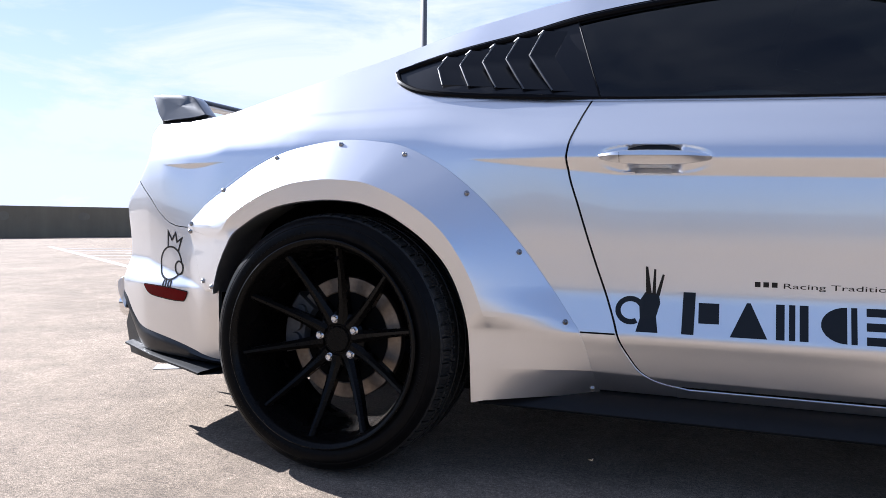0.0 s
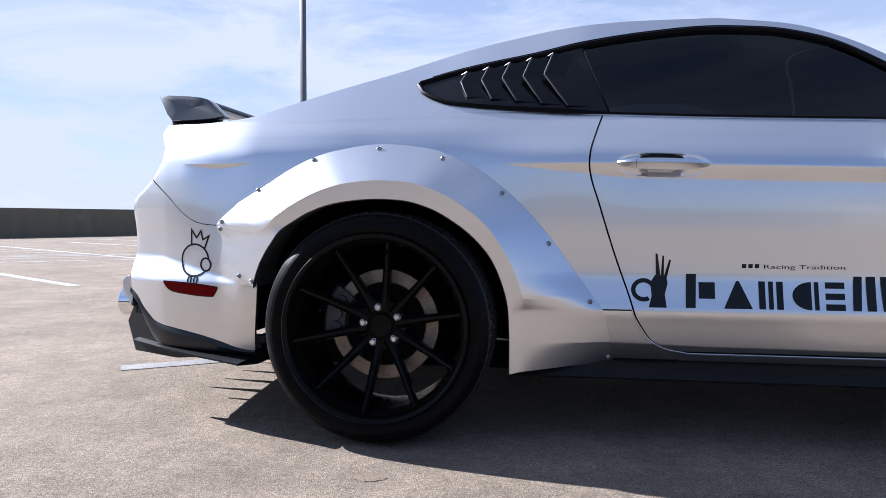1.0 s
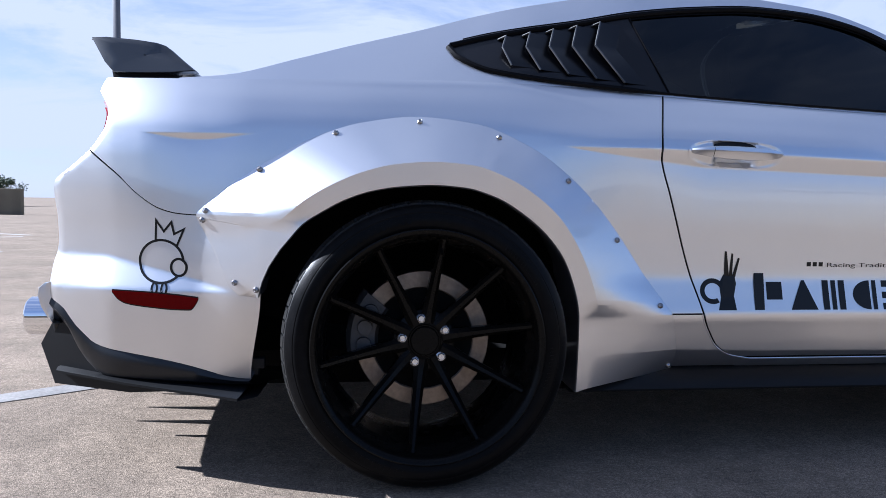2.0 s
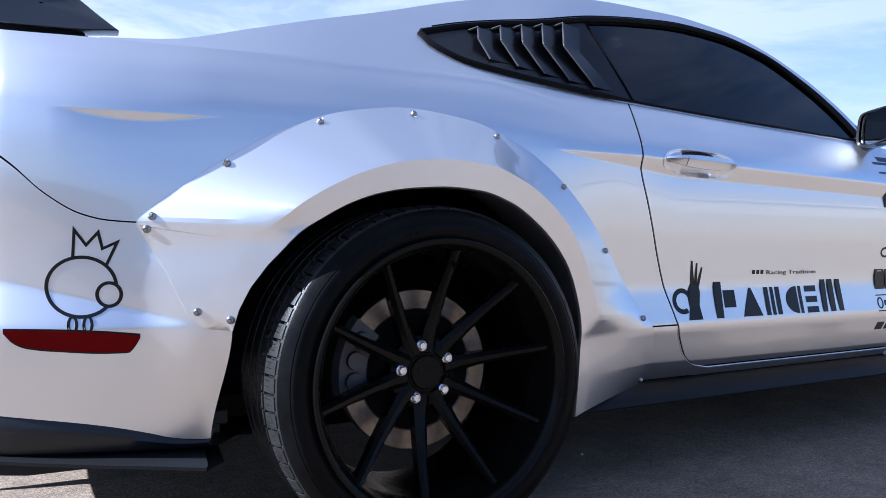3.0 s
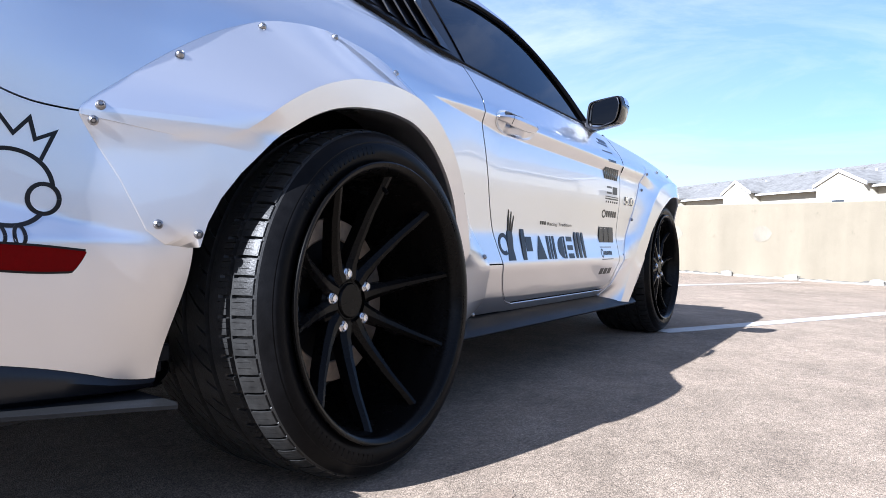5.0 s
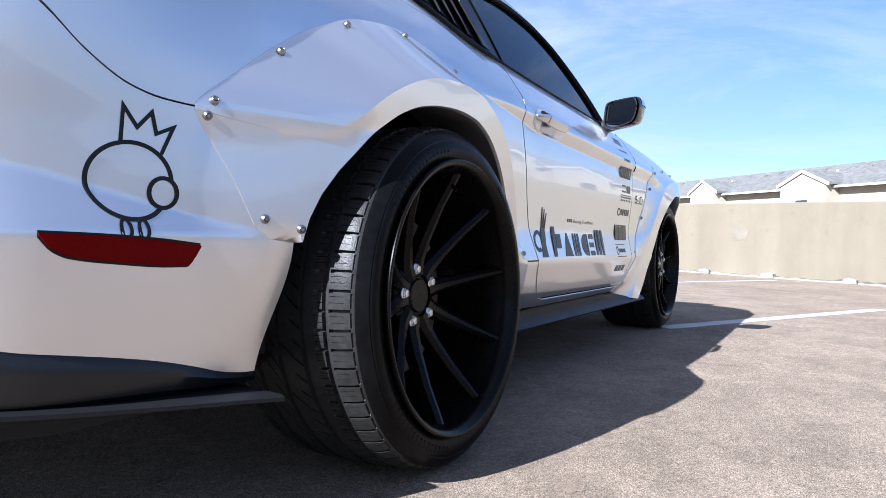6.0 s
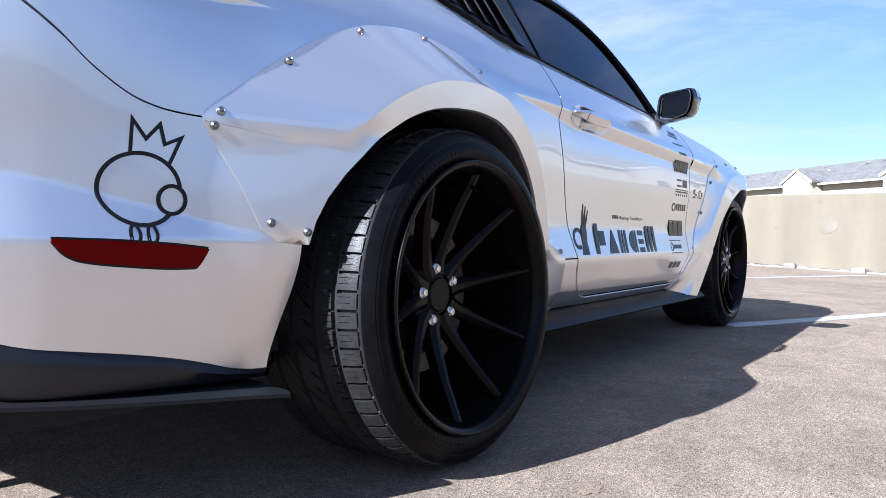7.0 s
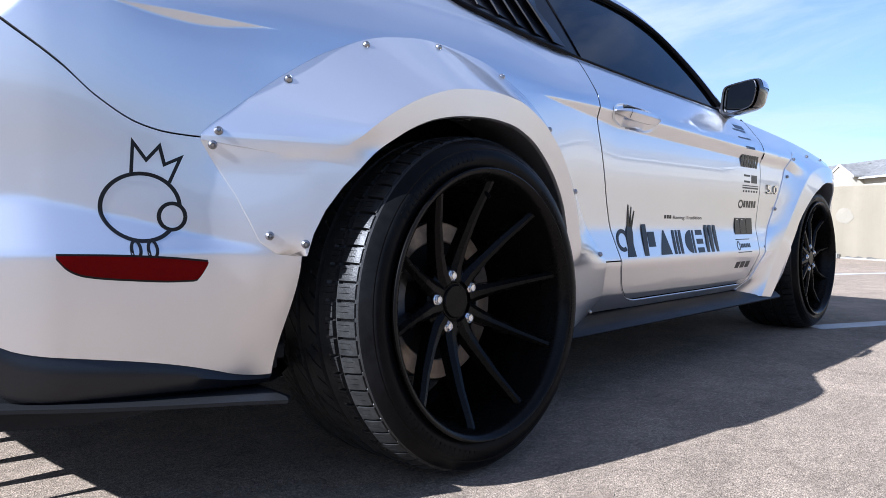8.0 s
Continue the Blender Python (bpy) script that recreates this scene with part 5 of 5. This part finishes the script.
for y, tip in ((-0.56, -0.93), (-0.407, -1.085), (-0.256, -1.09), (-0.09, -1.09), (0.09, -1.09), (0.256, -1.09), (0.407, -1.085), (0.56, -0.93)):
    bm = bmesh.new()
    prism(bm, [(-0.72, 0.20), (tip + 0.10, 0.160), (tip, 0.138), (tip + 0.012, 0.20), (tip + 0.06, 0.33), (-0.72, 0.30)], -0.005, 0.005, lambda a, b, d: Vector((a, y + d, b)))
    part("diffuser_fin", bm, PLASTIC, valance)
for y in (-0.715, -0.612, 0.612, 0.715):
    bm = bmesh.new()
    revolve(bm, [(0.044, 0.14), (0.052, 0.14), (0.052, 0.0), (0.049, -0.004), (0.046, 0.0), (0.044, 0.12)], 32)
    for v in bm.verts:
        v.co = pose(-1.045, y, 0.362, 0, 0, -90) @ v.co
    part("exhaust_tip", bm, CHROME, car, "polished round exhaust tip")

# rolled edge of the bumper over the exhaust tip
for sg in (-1, 1):
    bm = bmesh.new()
    rows = []
    for y, k in ((-0.832, 0.0), (-0.838, 0.5), (-0.836, 0.85), (-0.825, 1.0), (-0.78, 1.0), (-0.70, 0.95)):
        rows.append([flip(Vector((-0.945 + (x + 0.945) * k, y, z)), sg) for x, z in ((-0.940, 0.470), (-0.966, 0.466), (-0.983, 0.452), (-0.986, 0.432), (-0.978, 0.405), (-0.962, 0.380), (-0.945, 0.362), (-0.930, 0.360))])
    grid(bm, rows)
    part("bumper_roll", bm, SILVER, car)

# bumper bracket that shows between the bumper's edge and the tyre
for sg in (-1, 1):
    bm = bmesh.new()
    box(bm, (-0.440, -0.012, 0.262), (-0.398, 0.012, 0.290))
    box(bm, (-0.430, -0.010, 0.245), (-0.412, 0.010, 0.266))
    soften(bm, 0.003, 1)
    for v in bm.verts:
        v.co.y += 0.94 * sg
    part("bumper_bracket", bm, PLASTIC, car)

# spoiler: broad end pods, flared out at their feet, joined by a raised blade
pod = [(-0.858, -0.787, 1.101), (-0.82, -0.790, 1.103), (-0.74, -0.797, 1.097), (-0.690, -0.803, 1.090), (-0.668, -0.806, 1.083), (-0.650, -0.810, 1.070), (-0.618, -0.824, 1.042), (-0.586, -0.838, 1.016), (-0.640, -0.832, 1.010), (-0.71, -0.824, 1.008), (-0.795, -0.815, 1.008), (-0.82, -0.806, 1.035)]
blade = [(-0.864, 1.099), (-0.80, 1.102), (-0.71, 1.093), (-0.668, 1.081), (-0.664, 1.073), (-0.672, 1.067), (-0.72, 1.070), (-0.84, 1.084)]
spoiler = None
for sg in (-1, 1):
    bm = bmesh.new()
    rows = []
    for inset, grow in ((0.0, 0.955), (0.0015, 0.985), (0.006, 1.0), (0.045, 1.0), (0.055, 0.96)):
        cx, cz = -0.74, 1.055
        rows.append([flip(Vector((cx + (x - cx) * grow, y + inset, cz + (z - cz) * grow)), sg) for x, y, z in pod + pod[:1]])
    vs = grid(bm, rows)
    mid = sum((v.co for v in vs[0][:-1]), Vector()) / len(pod)
    inner = [[v.co.lerp(mid, k) for v in vs[0]] for k in (0.0, 0.35, 0.7, 0.97)]
    grid(bm, inner)
    bm.faces.new([v for v in vs[-1][:-1]])
    bmesh.ops.remove_doubles(bm, verts=bm.verts, dist=1e-5)
    if spoiler is None:
        spoiler = part("spoiler", bm, CARBON, car, "dark carbon boot spoiler")
    else:
        part("spoiler_pod", bm, CARBON, spoiler)
bm = bmesh.new()
prism(bm, blade, -0.775, 0.775, lambda a, b, d: Vector((a, d, b)))
soften(bm, 0.004, 2)
part("spoiler_blade", bm, CARBON, spoiler)
for sg in (-1, 1):
    bm = bmesh.new()
    prism(bm, [(-0.805, 1.022), (-0.785, 0.94), (-0.70, 0.94), (-0.635, 1.022)], 0.735, 0.805, lambda a, b, d: Vector((a, (d + (1.02 - b) * 0.25) * sg, b)))
    soften(bm, 0.008, 2)
    part("spoiler_foot", bm, DARK, spoiler)

# tail lamps wrap the slanted end of the body
for sg in (-1, 1):
    bm = bmesh.new()
    rows = []
    for z in spread(0.775, 0.935, 16):
        e = skin(-0.96, z)
        rows.append([flip(Vector((e.x - 0.08 * math.sin(q * math.pi / 2) - 0.012 * math.sin(min(1, q * 8) * math.pi / 2) - 0.003, e.y * (1 - q), z)), sg) for q in spread(0.055, 0.45, 14)])
    grid(bm, rows, fold=Vector((0.02, 0, 0)))
    lamp = part("tail_lamp", bm, LAMP_CLEAR, car, "pale tail lamp with red bars")
    for k in range(3):
        bm = bmesh.new()
        rows = []
        for z in spread(0.79, 0.92, 12):
            e = skin(-0.96, z)
            rows.append([flip(Vector((e.x - 0.08 * math.sin(q * math.pi / 2) - 0.012 * math.sin(min(1, q * 8) * math.pi / 2) - 0.007, e.y * (1 - q), z)), sg) for q in spread(0.075 + 0.115 * k, 0.155 + 0.115 * k, 4)])
        grid(bm, rows, fold=Vector((0.012, 0, 0)))
        part("lamp_bar", bm, LAMP_RED, lamp, "red lamp bar")

# ---- small parts on the right and left sides ----
for sg in (-1, 1):
    # side reflector set in the bumper
    top = keyed((-0.770, 0.4575), (-0.70, 0.4555), (-0.62, 0.4505), (-0.556, 0.4435))
    low = keyed((-0.770, 0.4555), (-0.755, 0.438), (-0.735, 0.4285), (-0.68, 0.421), (-0.60, 0.4155), (-0.575, 0.4155), (-0.566, 0.424), (-0.556, 0.4415))
    for name, mat, grow, lift in (("reflector_rim", PLASTIC, 0.0034, 0.0012), ("side_reflector", RED, 0.0, 0.0035)):
        bm = bmesh.new()
        rows = []
        for x in spread(-0.770, -0.556, 40):
            z0, z1 = low(x) - grow, top(x) + grow
            rows.append([flip(side(x, z0 + (z1 - z0) * t, lift), sg) for t in spread(0, 1, 6)])
        grid(bm, rows, fold=Vector((0, 0.008 * -sg, 0)))
        part(name, bm, mat, car, "dark red side reflector" if mat is RED else "")
    # step joint at the sill
    bm = bmesh.new()
    tube(bm, [flip(side(x, 0.3975, 0.0003), sg) for x in spread(0.672, 0.757, 6)], 0.0022, 6)
    part("sill_joint", bm, DARK, car)
    # door handle: a dished recess with a deeper pocket behind the grip, and a lock cover
    cxh, czh = 0.841, 0.829
    bm = bmesh.new()
    rows = []
    for a in [math.copysign(1 - (1 - abs(u)) ** 1.5, u) for u in spread(-1, 1, 81)]:
        half = max(0.0, 1 - abs(a) ** 2.5) ** 0.4
        row = []
        for u in spread(-1, 1, 33):
            b = math.copysign(1 - (1 - abs(u)) ** 1.5, u) * half
            g = (abs(a) ** 2.5 + abs(b) ** 2.5) ** 0.4
            dep = 0.0012 - 0.0042 * (1 - step(0.82, 1.0, g)) - 0.042 * (1 - step(0.22, 0.50, abs(a))) * (1 - step(0.84, 0.95, g) if b > 0 else min(1.0, max(0.0, (b + 0.95) / 0.42)))
            row.append(flip(side(cxh + 0.140 * a, czh + 0.0385 * b - 0.0037 * a, dep), sg))
        rows.append(row)
    grid(bm, rows)
    handle = part("handle_recess", bm, SILVER, car)
    # flat black oval added for the shade in the pocket behind the grip
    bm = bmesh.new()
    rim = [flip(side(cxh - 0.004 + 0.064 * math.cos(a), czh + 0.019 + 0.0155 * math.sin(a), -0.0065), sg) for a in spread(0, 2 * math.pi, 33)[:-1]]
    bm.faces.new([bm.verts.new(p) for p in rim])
    part("finger_pocket", bm, PLASTIC, handle, "flat black oval in place of the pocket's shade")
    bm = bmesh.new()
    rows = []
    for q in spread(-1, 1, 30):
        x = cxh + 0.131 * q
        bow = 0.003 + 0.024 * (1 - q ** 6)
        h = 0.0205 * (1 - 0.70 * abs(q) ** 2.6)
        z = czh + 0.004 - 0.0037 * q
        base = side(x, z)
        rows.append([flip(Vector((x, base.y - o, z + (dz if dz < 0 else 0.70 * dz))), sg) for o, dz in ((bow - 0.012, h * 0.75), (bow - 0.003, h), (bow + 0.001, h * 0.85), (bow + 0.003, h * 0.1), (bow + 0.001, -h * 0.05), (bow - 0.007, -h * 0.95), (bow - 0.012, -h), (bow - 0.016, -h * 0.5), (bow - 0.016, h * 0.4), (bow - 0.012, h * 0.75))])
    vs = grid(bm, rows)
    bm.faces.new(vs[0][:-1])
    bm.faces.new(vs[-1][:-1])
    part("door_handle", bm, SILVER, handle)
    bm = bmesh.new()
    tube(bm, [flip(Vector((cxh - 0.079, side(cxh - 0.079, czh + 0.004).y - 0.0263 - o, czh + 0.006 + dz)), sg) for o, dz in ((-0.002, 0.010), (0.001, 0.0085), (0.0028, 0.002), (0.001, -0.001), (-0.006, -0.015))], 0.0007, 5)
    part("lock_seam", bm, DARK, handle)
    # door mirror
    bm = bmesh.new()
    M = pose(1.622, -0.958, 1.000, 0, 0, -6) @ Matrix.Diagonal((0.9, 0.77, 1.0, 1))
    G = pose(1.621, -0.958, 1.000, 0, 0, -17) @ Matrix.Diagonal((1, 0.77, 1.0, 1))
    prof = [(-0.115, -0.048), (-0.105, 0.030), (-0.085, 0.046), (0.06, 0.060), (0.085, 0.052), (0.098, 0.02), (0.080, -0.036), (0.055, -0.055), (-0.06, -0.072), (-0.10, -0.066)]
    for k in range(2):
        prof = [(a[0] * (1 - w) + b[0] * w, a[1] * (1 - w) + b[1] * w) for a, b in zip(prof, prof[1:] + prof[:1]) for w in (0.2, 0.8)]
    cap = [p for p in prof if p[1] > 0.016]
    rows = []
    for d, g in ((0.0, 0.90), (-0.004, 0.97), (0.004, 1.0), (0.04, 0.99), (0.075, 0.93), (0.10, 0.80), (0.118, 0.55), (0.124, 0.2)):
        rows.append([flip(M @ Vector((d, -a * g, b * g)), sg) for a, b in prof + prof[:1]])
    vs = grid(bm, rows)
    bm.faces.new(vs[-1][:-1])
    mirror = part("door_mirror", bm, GLOSS_BLACK, car, "gloss black door mirror")
    bm = bmesh.new()
    prism(bm, [(a * 0.84, b * 0.86) for a, b in prof], -0.002, 0.001, lambda a, b, d: flip(G @ Vector((d, -a, b)), sg))
    part("mirror_glass", bm, MIRROR, mirror, "mirror glass", smooth=False)
    bm = bmesh.new()
    tube(bm, [flip(G @ Vector((-0.003, -a * 0.87, b * 0.89)), sg) for a, b in prof], 0.0024, 6, closed=True)
    part("mirror_bezel", bm, GLOSS_BLACK, mirror)
    bm = bmesh.new()
    rows = []
    for d, g in ((0.02, 1.012), (0.05, 1.0), (0.078, 0.945), (0.103, 0.81), (0.121, 0.56), (0.127, 0.2)):
        rows.append([flip(M @ Vector((d, -a * g, b * g + 0.001)), sg) for a, b in cap])
    grid(bm, rows)
    part("mirror_cap", bm, SILVER, mirror, "silver cap")
    bm = bmesh.new()
    tube(bm, [flip(Vector(p), sg) for p in ((1.69, -0.83, 0.940), (1.685, -0.86, 0.946), (1.678, -0.90, 0.952), (1.672, -0.945, 0.962))], 0.026, 10, taper=[1.5, 1.15, 0.85, 0.9])
    part("mirror_stalk", bm, GLOSS_BLACK, mirror)

# ---- decals and badges, on the right-hand side ----
def decal(name, outlines, mat, parent, lift=0.0008, label=""):
    bm = bmesh.new()
    for o in outlines:
        prism(bm, o, lift - 0.0008, lift, lambda a, b, d: side(a, b, d))
    return part(name, bm, mat, parent, label, smooth=False)


def bar(x0, z0, x1, z1, slant=0.0):
    n = max(2, int((x1 - x0) / 0.02) + 1)
    return [(x, z0) for x in spread(x0, x1, n)] + [(x + slant, z1) for x in spread(x1, x0, n)]


def ribbon(path, w):
    """A bent line of width w as one outline with mitred corners."""
    left, right = [], []
    for i, (x, z) in enumerate(path):
        a, b = path[max(i - 1, 0)], path[min(i + 1, len(path) - 1)]
        d0, d1 = (Vector((x - a[0], z - a[1])) if i else Vector((b[0] - x, b[1] - z))).normalized(), (Vector((b[0] - x, b[1] - z)) if i < len(path) - 1 else Vector((x - a[0], z - a[1]))).normalized()
        n0, n1 = Vector((-d0.y, d0.x)), Vector((-d1.y, d1.x))
        m = (n0 + n1).normalized()
        k = w / 2 / max(0.35, m.dot(n1))
        left.append((x + m.x * k, z + m.y * k))
        right.append((x - m.x * k, z - m.y * k))
    return [left + right[::-1]]


def ring_band(cx, cz, rx, rz, w, n=36):
    """A closed ring as one outline, cut at a hair-thin slit."""
    t = [math.radians(k) for k in spread(0, 359.8, n + 1)]
    return [[(cx + (rx + w / 2) * math.cos(a), cz + (rz + w / 2) * math.sin(a)) for a in t] + [(cx + (rx - w / 2) * math.cos(a), cz + (rz - w / 2) * math.sin(a)) for a in t[::-1]]]


# round emblem with a zigzag above, small ring and two loops, on the bumper
RX, RZ = -0.650, 0.531
ts, w = [radians(k) for k in spread(5, 320, 48)], 0.003
emblem = decal("round_decal", [[(RX + (0.0555 + w) * math.cos(t), RZ + (0.0525 + w) * math.sin(t)) for t in ts] + [(RX + (0.0555 - w) * math.cos(t), RZ + (0.0525 - w) * math.sin(t)) for t in ts[::-1]]], VINYL, car, label="black ring emblem with zigzag top")
decal("zigzag", ribbon([(RX - 0.014, RZ + 0.053), (RX - 0.012, RZ + 0.101), (RX + 0.007, RZ + 0.074), (RX + 0.026, RZ + 0.097), (RX + 0.033, RZ + 0.068), (RX + 0.057, RZ + 0.080), (RX + 0.040, RZ + 0.040)], 0.0050), VINYL, emblem, lift=0.0014)
decal("small_ring", ring_band(RX + 0.044, RZ - 0.014, 0.0195, 0.021, 0.0060, n=24), VINYL, emblem, lift=0.0014)
decal("loop", ring_band(RX - 0.014, RZ - 0.066, 0.0065, 0.014, 0.0048, n=16), VINYL, emblem, lift=0.0014)
decal("loop", ring_band(RX + 0.010, RZ - 0.066, 0.0065, 0.014, 0.0048, n=16), VINYL, emblem, lift=0.0014)

# main door emblem: a broken ring with upright prongs, then a row of black blocks
hoop = [radians(a) for a in spread(20, 300, 21)]
mark = decal("door_decal", [[(0.806, 0.407), (0.858, 0.407), (0.853, 0.445), (0.862, 0.478), (0.858, 0.500), (0.826, 0.503), (0.812, 0.480), (0.815, 0.440)]], VINYL, car, label="black abstract emblem on the door")
decal("broken_ring", [[(0.792 + 0.0365 * math.cos(a), 0.458 + 0.0345 * math.sin(a)) for a in hoop] + [(0.792 + 0.0235 * math.cos(a), 0.458 + 0.0215 * math.sin(a)) for a in hoop[::-1]]], VINYL, mark)
for prong in ([(0.828, 0.495), (0.842, 0.495), (0.832, 0.566), (0.826, 0.567)], [(0.842, 0.495), (0.851, 0.495), (0.851, 0.560), (0.846, 0.561)], [(0.850, 0.495), (0.860, 0.495), (0.871, 0.547), (0.866, 0.549)]):
    decal("prong", [prong], VINYL, mark)
Z0, Z1 = 0.4075, 0.4875
half = [(1.262 - 0.052 * math.sin(t), (Z0 + Z1) / 2 - 0.040 * math.cos(t)) for t in spread(0, math.pi, 14)]
shapes = [
    [bar(0.912, Z0, 0.940, 0.507, slant=0.003), bar(0.950, 0.435, 0.996, 0.483)],
    [[(1.020, Z0), (1.100, Z0), (1.064, Z1), (1.056, Z1)]],
    [bar(1.118, Z0, 1.136, Z1), bar(1.145, Z0, 1.158, Z1), bar(1.167, Z0, 1.185, Z1)],
    [half, bar(1.270, Z0, 1.282, Z1)],
    [bar(1.300, Z0, 1.352, Z0 + 0.018), bar(1.300, 0.438, 1.352, 0.456), bar(1.300, Z1 - 0.018, 1.352, Z1)],
    [bar(1.372, Z0, 1.394, 0.505, slant=0.005), bar(1.410, Z0, 1.434, 0.505), bar(1.452, Z0, 1.474, 0.505, slant=-0.004)],
]
blocks = None
for group in shapes:
    for outline in group:
        block = decal("block", [outline], VINYL, blocks or car, label="" if blocks else "row of plain black shapes on the door")
        blocks = blocks or block


def letters(text, x0, z0, height, length, mat, parent, lift=0.001):
    """Built-in letters laid on the body."""
    cu = bpy.data.curves.new("letters", "FONT")
    cu.body, cu.size = text, 1.0
    ob = new("letters", cu)
    bpy.context.view_layer.update()
    me = bpy.data.meshes.new_from_object(ob.evaluated_get(bpy.context.evaluated_depsgraph_get()))
    bpy.data.objects.remove(ob)
    xs = [v.co.x for v in me.vertices]
    k = length / (max(xs) - min(xs))
    for v in me.vertices:
        v.co = side(x0 + (v.co.x - min(xs)) * k, z0 + v.co.y * height / 0.72, lift)
    me.materials.append(mat)
    o = new("lettering", me)
    o.parent = parent
    return o


letters("Racing Tradition", 1.133, 0.5245, 0.0125, 0.222, VINYL, car)
for x in (1.072, 1.090, 1.108):
    decal("small_bar", [bar(x, 0.526, x + 0.012, 0.538)], VINYL, car)

# column of small sponsor marks at the front of the door
def decals(name, outlines, mat, parent, lift=0.0008):
    for o in outlines:
        decal(name, [o], mat, parent, lift)


marks = decal("door_decal", [bar(1.655, 0.845, 1.79, 0.885)], VINYL, car, label="column of small black marks on the door")
decals("mark", [bar(1.70, 0.806, 1.80, 0.816)], VINYL, marks)
decals("mark", [bar(1.69 + 0.025 * k, 0.735, 1.708 + 0.025 * k, 0.783) for k in range(7)], VINYL, marks)
decals("mark", [bar(1.71, 0.650, 1.875, 0.656), bar(1.71, 0.660, 1.875, 0.664)] + [bar(1.725, 0.674, 1.785, 0.682), bar(1.725, 0.698, 1.785, 0.706), bar(1.80, 0.674, 1.86, 0.706)], VINYL, marks)
decals("mark", [bar(1.715 + 0.028 * k, 0.636, 1.728 + 0.028 * k, 0.644) for k in range(6)], VINYL, marks)
decals("mark", ring_band(1.705, 0.588, 0.020, 0.014, 0.007, n=16) + [bar(1.735 + 0.027 * k, 0.575, 1.753 + 0.027 * k, 0.602) for k in range(5)], VINYL, marks)
decals("mark", [bar(1.655, 0.468, 1.703, 0.533), bar(1.709, 0.468, 1.765, 0.533), bar(1.771, 0.468, 1.832, 0.533)], VINYL, marks)
decals("mark_cutout", [bar(1.668, 0.508, 1.690, 0.528), bar(1.722, 0.500, 1.734, 0.528), bar(1.785, 0.510, 1.815, 0.518), bar(1.785, 0.484, 1.815, 0.491)], SILVER, marks, lift=0.0016)
decals("mark", [bar(1.65, 0.447, 1.79, 0.4505), bar(1.65, 0.397, 1.79, 0.4005)] + ring_band(1.668, 0.424, 0.013, 0.016, 0.005, n=16) + [bar(1.69 + 0.017 * k, 0.416, 1.702 + 0.017 * k, 0.432) for k in range(6)], VINYL, marks)
decals("mark", [bar(1.652 + 0.05 * k, 0.336, 1.690 + 0.05 * k, 0.361, slant=0.008) for k in range(3)], VINYL, marks)
decals("mark", [bar(1.70, 0.889, 1.80, 0.905)], VINYL, marks)
letters("5.0", 1.962, 0.6375, 0.039, 0.137, VINYL, car, lift=0.003)
badge = letters("5.0", 1.966, 0.640, 0.034, 0.129, BADGE, car, lift=0.005)
tagged(badge, "chrome displacement badge")
